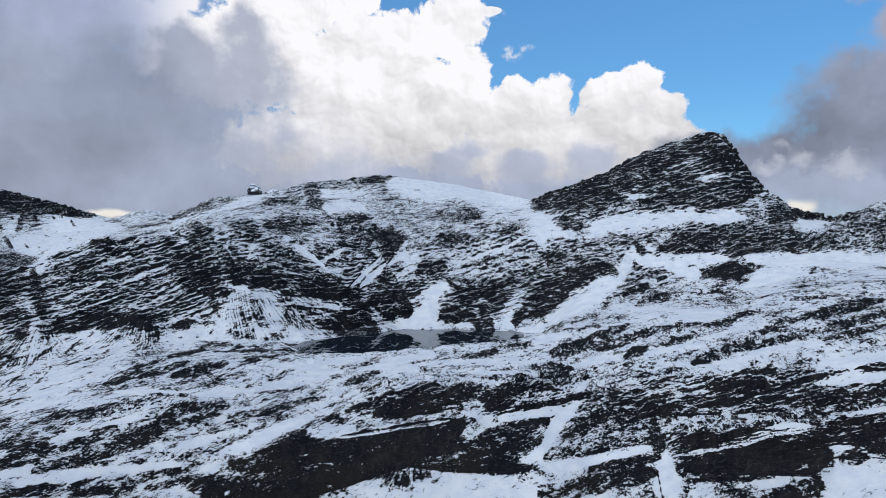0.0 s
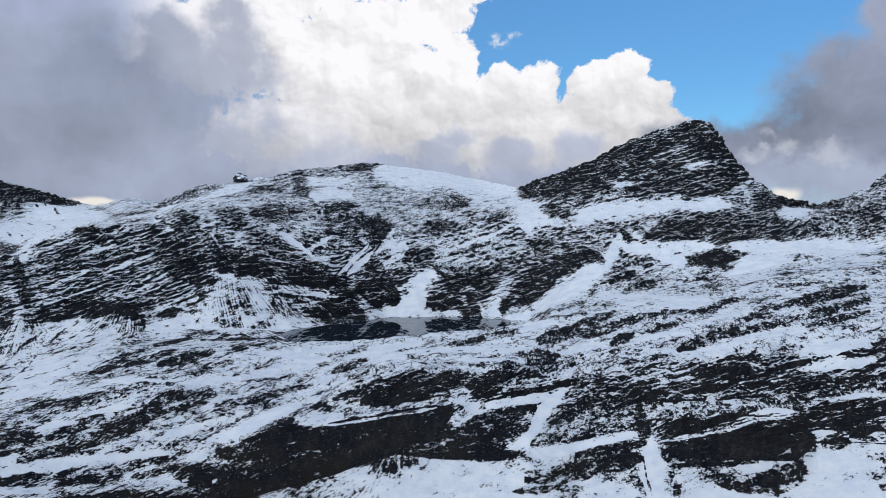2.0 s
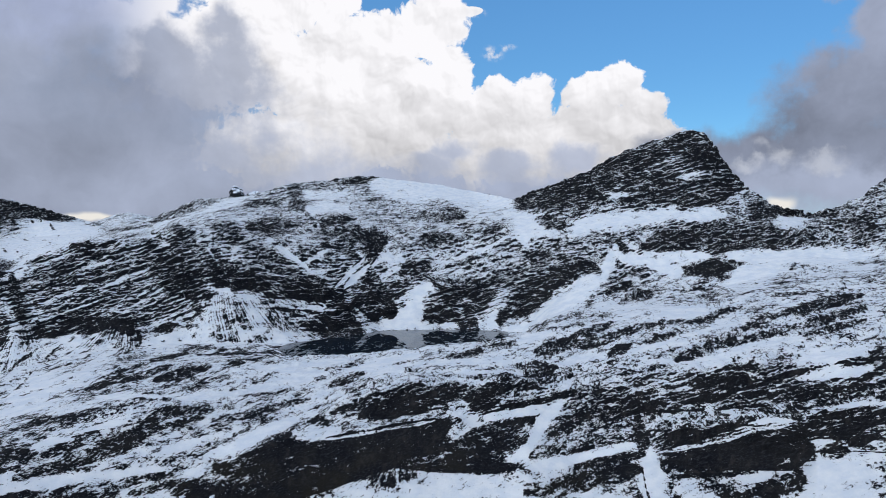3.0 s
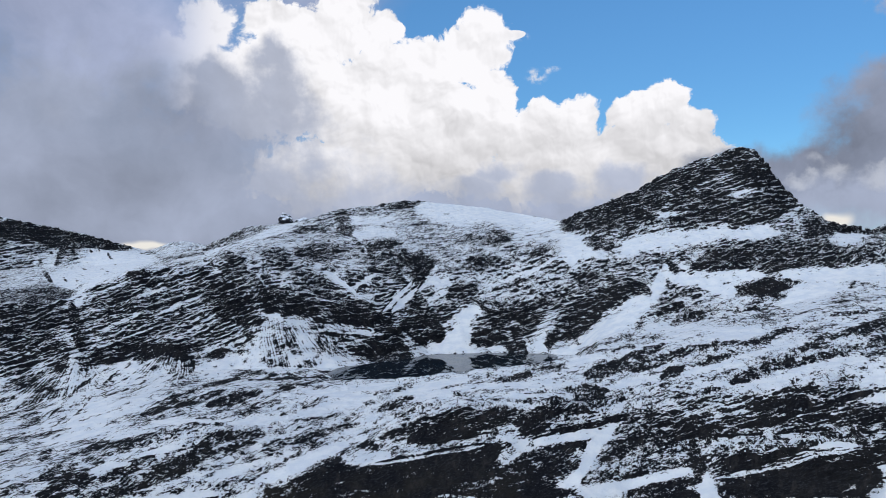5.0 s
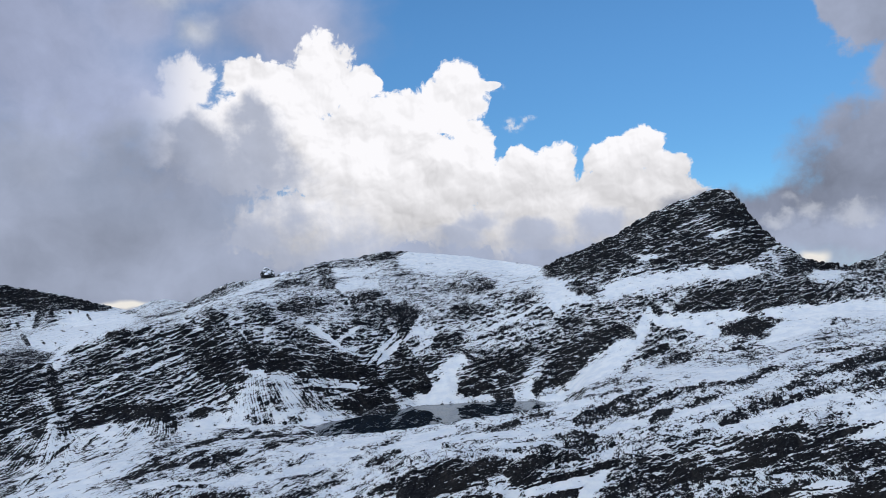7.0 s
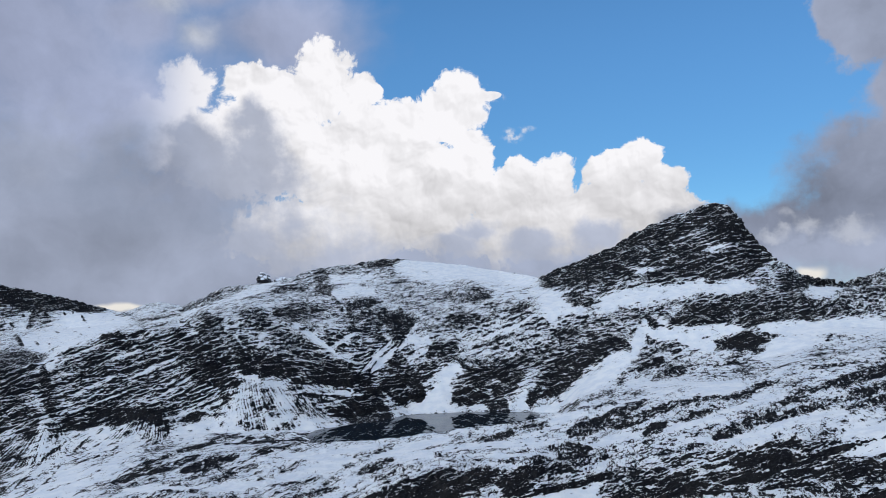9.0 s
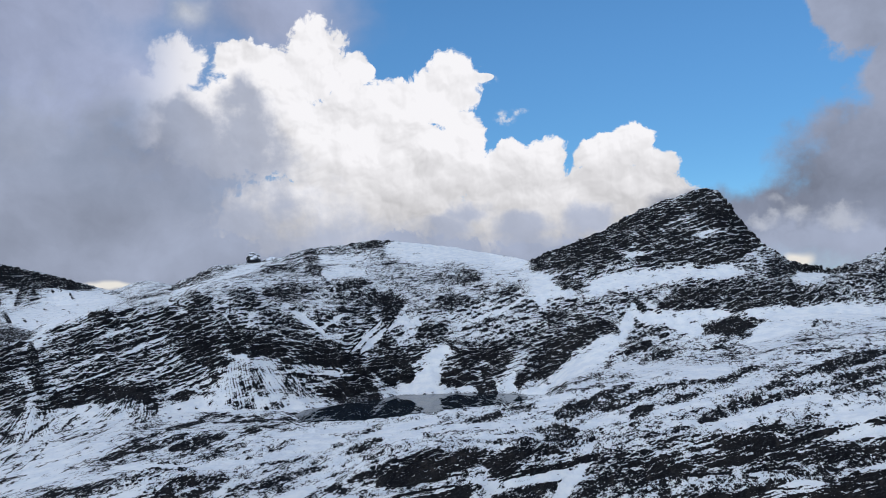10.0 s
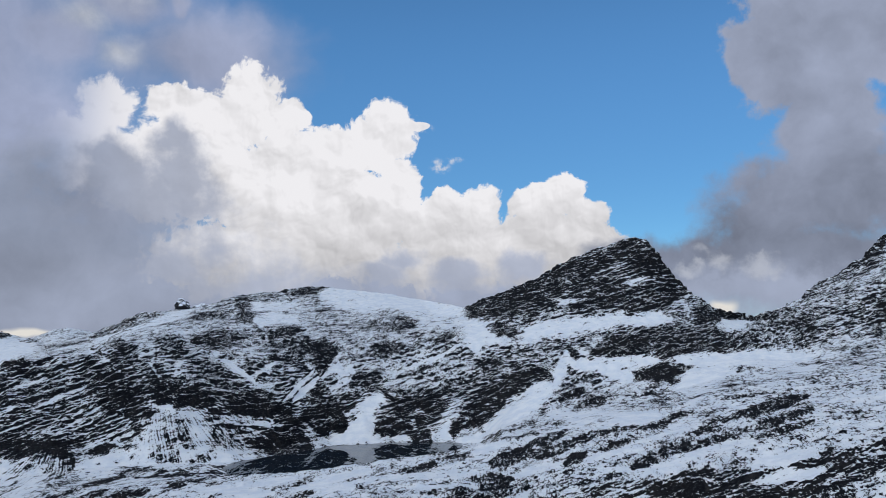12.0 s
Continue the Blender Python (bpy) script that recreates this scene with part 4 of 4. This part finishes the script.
def spread(entry, soft, px, py, pz):
    """How strongly a stroke acts on the land round it, with ragged edges: it reaches farther along the slope than across it."""
    x0, y0, z0, x1, y1, z1, half, amount = entry
    a = np.degrees([math.atan2(x0, y0), math.atan2(x1, y1)])
    near, far_end = sorted((math.hypot(x0, y0), math.hypot(x1, y1)))
    pad = math.degrees(half * 1.6 / near)
    c = slice(max(0, int((a.min() - pad + 40) / 0.056)), min(1482, int((a.max() + pad + 40) / 0.056) + 1))
    middle = R[:, (c.start + c.stop) // 2]
    rows = np.flatnonzero((middle > near - half * 8) & (middle < far_end + half * 8))
    at = (slice(rows[0], rows[-1] + 1), c)
    way = [px[at], py[at], pz[at] - EYE.z]
    length = np.sqrt(way[0] ** 2 + way[1] ** 2 + way[2] ** 2)
    way = [w / length for w in way]
    to = [px[at] - x0, py[at] - y0, pz[at] - z0]
    run = [x1 - x0, y1 - y0, z1 - z0]
    deep = [0.82 * sum(q * w for q, w in zip(v, way)) for v in (to, run)]
    to, run = [q - deep[0] * w for q, w in zip(to, way)], [q - deep[1] * w for q, w in zip(run, way)]
    f = np.clip(sum(p * q for p, q in zip(to, run)) / (sum(q * q for q in run) + 1e-6), 0, 1)
    far = np.sqrt(sum((p - f * q) ** 2 for p, q in zip(to, run))) / half
    taper = 1 - 0.45 * np.abs(2 * f - 1) ** 2
    return at, 1 - smooth(far / taper + RAGGED[at] * 1.25, 1 - soft, 1 + soft)


# crags are rougher than snowfields
for entry in PATCHES:
    at, w = spread(entry, 0.35, X0, Y0, Z0)
    ROCKY[at] = ROCKY[at] * (1 - 0.6 * w) if entry[7] > 0 else np.minimum(ROCKY[at] + 0.35 * w, 1.3)
near_lake = smooth(Z, 3, 16)
far_amp = smooth(R, 300, 700)
Z = Z + fractal(X, Y, None, 170, 3, 0.5, 11) * 5 * ROCKY * far_amp * near_lake
n = normals(X, Y, Z)
# broken crags: gullies and buttresses
crag = fractal(X, Y, Z * 0.6, 46, 5, 0.55, 21, True)
steep = smooth(1 - n[..., 2], 0.12, 0.45)
ribs = fractal(X, Y, None, 62, 4, 0.55, 25, True)
d = (crag - 0.25) * 6.5 * ROCKY + (ribs - 0.2) * 9.0 * ROCKY * steep
# blocks and ledges along the tilted beds
blocks = fractal(X, Y, STRATA * 2.4, 30, 6, 0.62, 35)
d += blocks * 11.0 * ROCKY
d += (fractal(X, Y, STRATA * 0.3, 15, 4, 0.6, 37, True) - 0.2) * 2.6 * ROCKY * steep
for size, amp, seed in ((26.0, 0.11, 1), (11.0, 0.13, 2), (4.6, 0.17, 3)):
    q = STRATA / size + 0.9 * fractal(X, Y, None, size * 7, 4, 0.6, 50 + seed)
    f = q - np.floor(q)
    ledge = np.where(f < 0.78, f / 0.78, (1 - f) / 0.22) - 0.5
    weight = smooth(fractal(X, Y, Z * 2, size * 5, 2, 0.5, 60 + seed), -0.3, 0.35)
    d += ledge * size * amp * ROCKY * (0.15 + 0.85 * weight)
d *= far_amp * (0.15 + 0.85 * near_lake) * (0.65 + 0.3 * FAR)
X, Y, Z = X + n[..., 0] * d, Y + n[..., 1] * d, Z + n[..., 2] * d
Z = Z + fractal(X, Y, None, 7, 3, 0.55, 71) * 0.9 * ROCKY * far_amp
on_crest = np.exp(-((np.arange(len(R)) - edge["skyline"]) / 9.0) ** 2)[:, None]
Z = Z + on_crest * (3.0 + 3.5 * smooth(signed, 6.5, 9)[None, :]) * (fractal(X, Y, None, 30, 4, 0.62, 75, True) - 0.35)
PIECE = np.zeros(Z.shape, np.int16)
drift = np.zeros_like(Z)
for k, entry in enumerate(PATCHES):
    at, w = spread(entry, 0.45, X, Y, Z)
    drift[at] += entry[7] * w
    PIECE[at][w > 0.55] = k + 1
COVER += np.where(drift < 0, 0.46 * np.tanh(drift / 0.7), 0.48 * np.tanh(drift / 0.7))
# runnels that spread from the top of each scree fan
for k, entry in enumerate(FANS):
    at, w = spread((*entry[:7], 1.0), 0.6, X, Y, Z)
    ax, ay = X0[at] - entry[0], Y0[at] - entry[1]
    w = w * smooth(entry[2] + 8 - Z0[at], 0, 22)
    turn = np.arctan2(ax, 30 - ay) + 0.05 * fractal(X0[at], Y0[at], None, 34, 4, 0.5, 95)
    runs = fractal(turn * 22, np.hypot(ax, ay) * 0.014, None, 1.0, 4, 0.72, 91, True)
    COVER[at] += w * (0.2 - entry[7] * smooth(runs, 0.30, 0.85) * 1.3)
    PIECE[at][w > 0.5] = len(PATCHES) + k + 1
COLS = len(AZ)


NORMAL = normals(X, Y, Z, False).astype(np.float32)
LOOKS = {"crag": "bare dark layered rock with snow on its ledges", "snowfield": "patch of fresh white snow", "scree_fan": "snowy scree streaked by dark runnels"}


def mesh_of(name, ids, quads):
    """A mesh of the land's vertices ids, joined by quads of places in ids."""
    me = bpy.data.meshes.new(name)
    me.vertices.add(len(ids))
    co = np.stack([a.ravel()[ids] for a in (X, Y, Z)], -1)
    me.vertices.foreach_set("co", co.astype(np.float32).ravel())
    me.loops.add(quads.size)
    me.loops.foreach_set("vertex_index", quads.astype(np.int32).ravel())
    me.polygons.add(len(quads))
    me.polygons.foreach_set("loop_start", np.arange(len(quads), dtype=np.int32) * 4)
    for key, values in (("cover", COVER), ("rocky", ROCKY), ("strata", STRATA)):
        at = me.attributes.new(key, "FLOAT", "POINT")
        at.data.foreach_set("value", values.ravel()[ids].astype(np.float32))
    me.update(calc_edges=True)
    me.shade_smooth()
    me.normals_split_custom_set_from_vertices(NORMAL.reshape(-1, 3)[ids])
    me.materials.append(SNOWY_ROCK)
    return me


def connected(piece):
    """Numbers each connected piece by itself: its stroke's number plus thousands; small bits go back to 0."""
    h, w = piece.shape
    todo, done = piece.tolist(), np.zeros(piece.shape, np.int32)
    extra = {}
    for a, b in np.argwhere(piece > 0).tolist():
        k = todo[a][b]
        if not k:
            continue
        todo[a][b] = 0
        found = [(a, b)]
        for i, j in found:
            for u, v in ((i + 1, j), (i - 1, j), (i, j + 1), (i, j - 1)):
                if 0 <= u < h and 0 <= v < w and todo[u][v] == k:
                    todo[u][v] = 0
                    found.append((u, v))
        if len(found) > 80:
            extra[k] = extra.get(k, -1) + 1
            at = np.array(found)
            done[at[:, 0], at[:, 1]] = k + 1000 * extra[k]
    return done


def sheet(name, rows, cols):
    """The land between two rows and two columns; its crags and snowfields are parts of their own."""
    (r0, r1), (c0, c1) = rows, cols
    i = (np.arange(r0, r1)[:, None] * COLS + np.arange(c0, c1)[None, :]).ravel()
    quads = np.stack([i + 1, i + COLS + 1, i + COLS, i], -1)
    piece = PIECE.ravel()[i]
    piece = connected(piece.reshape(r1 - r0, c1 - c0)).ravel()
    owner = None
    for k in np.unique(piece):
        ids, places = np.unique(quads[piece == k], return_inverse=True)
        at = k % 1000 - 1
        kind = name if not k else "scree_fan" if at >= len(PATCHES) else "crag" if PATCHES[at][7] < 0 else "snowfield"
        ob = new(kind, mesh_of(kind, ids, places.reshape(-1, 4)))
        if k:
            tagged(ob, LOOKS[kind])
        if owner is None:
            owner = ob
        else:
            ob.parent = owner
    return owner


def col(degrees):
    return int(np.argmin(np.abs(signed[:-1] - degrees)))


E = edge
last_row = len(R) - 1
tagged(sheet("ground", (0, E["cliff_foot"]), (0, COLS - 1)), "snow-dusted stony valley side with tilted ledges of dark rock", "ground", kind="structure")
tagged(sheet("outer_ground", (E["far_side"], last_row), (0, COLS - 1)), "snowy land with distant mountains under cloud", "ground", kind="structure")
top = (E["cliff_foot"], E["far_side"])
tagged(sheet("side_slopes", top, (col(42.9), COLS - 1)), "snowy mountain slopes closing the valley", "ground", kind="structure")
tagged(sheet("rocky_spur", (E["cliff_foot"], E["upper_bench"]), (0, col(-11))), "dark rocky spur streaked with snow above scree fans", "mountain")
tagged(sheet("far_ridge", (E["upper_bench"], E["far_side"]), (0, col(-23))), "dark far ridge with snowfields under low cloud", "mountain")
tagged(sheet("mountain_shoulder", (E["upper_bench"], E["far_side"]), (col(-23), col(-11))), "long snowy shoulder with a small rock knob", "mountain")
tagged(sheet("snowy_mountain", top, (col(-11), col(6.7))), "broad snow-covered mountain with dark cliffs above the lake", "mountain")
tagged(sheet("rocky_peak", top, (col(6.7), col(27.7))), "steep pointed peak of dark rock dusted with snow", "mountain")
tagged(sheet("mountain_ridge", top, (col(27.7), col(42.9))), "jagged dark ridge rising from a snowy basin", "mountain")


# ---- the lake ----
def lake_water():
    bm = bmesh.new()
    ring = []
    for k in range(48):
        a = k / 48 * math.tau
        az, r = radians(-1.6 + 11.2 * math.cos(a)), 1325 + 205 * math.sin(a)
        ring.append(bm.verts.new((r * math.sin(az), r * math.cos(az), 0.0)))
    bm.faces.new(ring)
    me = bpy.data.meshes.new("lake")
    bm.normal_update()
    bm.to_mesh(me)
    bm.free()
    me.materials.append(WATER)
    return tagged(new("lake_water", me), "dark still mountain lake mirroring the snowy cliffs", "lake", kind="structure")


lake_water()


# ---- loose rocks ----
def land_at(degrees, r):
    """The place on the land in that direction and at that distance."""
    c = int(np.argmin(np.abs(signed[:1482] - degrees)))
    k = int(np.argmin(np.abs(np.hypot(X[:, c], Y[:, c]) - r)))
    return Vector((X[k, c], Y[k, c], Z[k, c]))


def rock_material():
    mat = bpy.data.materials.new("bare_rock")
    mat.use_nodes = True
    N = Nodes(mat.node_tree)
    geo = N.add("ShaderNodeNewGeometry")
    p = geo.outputs["Position"]
    n1, n2 = N.noise(p, 0.3, 6, 0.65), N.noise(p, 1.6, 5, 0.65)
    up = N.vec("DOT_PRODUCT", geo.outputs["Normal"], (0, 0, 1))
    rock = N.mix(N.step(n1, 0.35, 0.65), (0.012, 0.014, 0.018), (0.04, 0.042, 0.047))
    snow = N.step(N.math("MULTIPLY_ADD", N.noise(p, 0.5, 6, 0.7), 1.6, up), 1.12, 1.22)
    bsdf = N.add("ShaderNodeBsdfPrincipled")
    N.put(bsdf.inputs["Base Color"], N.mix(snow, rock, (0.75, 0.82, 0.91)))
    bsdf.inputs["Roughness"].default_value = 0.9
    bsdf.inputs["Specular IOR Level"].default_value = 0.15
    bump = N.add("ShaderNodeBump")
    bump.inputs["Distance"].default_value = 0.6
    N.put(bump.inputs["Height"], n2)
    N.put(bsdf.inputs["Normal"], bump.outputs[0])
    out = N.add("ShaderNodeOutputMaterial")
    N.put(out.inputs[0], bsdf.outputs[0])
    return mat


BARE_ROCK = rock_material()


def boulder(name, size, seed, detail=3, sunk=0.25):
    """One broken block of rock, standing on its base at the origin."""
    bm = bmesh.new()
    bmesh.ops.create_icosphere(bm, subdivisions=detail, radius=1.0)
    shift = Vector((seed * 7.3, seed * 3.1, seed * 5.7))
    for v in bm.verts:
        q = v.co.copy()
        cell = noise.cell_vector(q * 1.3 + shift)
        push = 0.75 + 0.45 * noise.noise(q * 1.2 + shift) + 0.18 * noise.noise(q * 3.1 + shift) + 0.12 * cell.x
        wide = 1 + 0.5 * max(0.0, 0.5 - q.z)
        v.co = Vector((q.x * size[0] * wide, q.y * size[1] * wide, q.z * size[2])) * push
    low = min(v.co.z for v in bm.verts)
    for v in bm.verts:
        v.co.z -= low + size[2] * sunk
    me = bpy.data.meshes.new(name)
    bm.to_mesh(me)
    bm.free()
    me.materials.append(BARE_ROCK)
    return new(name, me)


knob = boulder("rock_knob", (24, 18, 28), 6, 4, 0.6)
knob.location = land_at(-14.22, 2478) - Vector((0, 0, 5))
tagged(knob, "small dark rock tower standing on the snowy crest", "rock")
tooth = boulder("rock_knob", (22, 14, 18), 9, 4, 1.15)
tooth.location = land_at(-12.9, 2470)
tagged(tooth, "low dark rock tooth beside the taller tower on the crest", "rock")

blocks_made = [boulder("boulder", (1.5 + 0.5 * k, 1.2 + 0.4 * k, 1.0 + 0.35 * k), 20 + k, 2) for k in range(4)]
pick = random.Random(7)
for spot, low, high, count in (((-17.5, 770), 4.5, 60, 26), ((17, 1420), 6, 120, 26), ((24, 1430), 5, 90, 16), ((2, 1000), 5, 60, 16), ((-22, 1270), 5, 60, 16)):
    for k in range(count):
        at = land_at(spot[0] + pick.uniform(-low, low), spot[1] + pick.uniform(-high, high))
        rock = copy_thing(blocks_made[k % 4], Matrix.Translation(at) @ pose(0, 0, 0, 0, 0, pick.uniform(0, 360)))
        tagged(rock, "dark boulder sticking out of thin snow", "boulder", "boulders on the snow")
for b, az_r in zip(blocks_made, ((-16, 775), (18, 1425), (1, 1010), (-20, 1275))):
    b.location = land_at(*az_r)
    tagged(b, "dark boulder sticking out of thin snow", "boulder", "boulders on the snow")
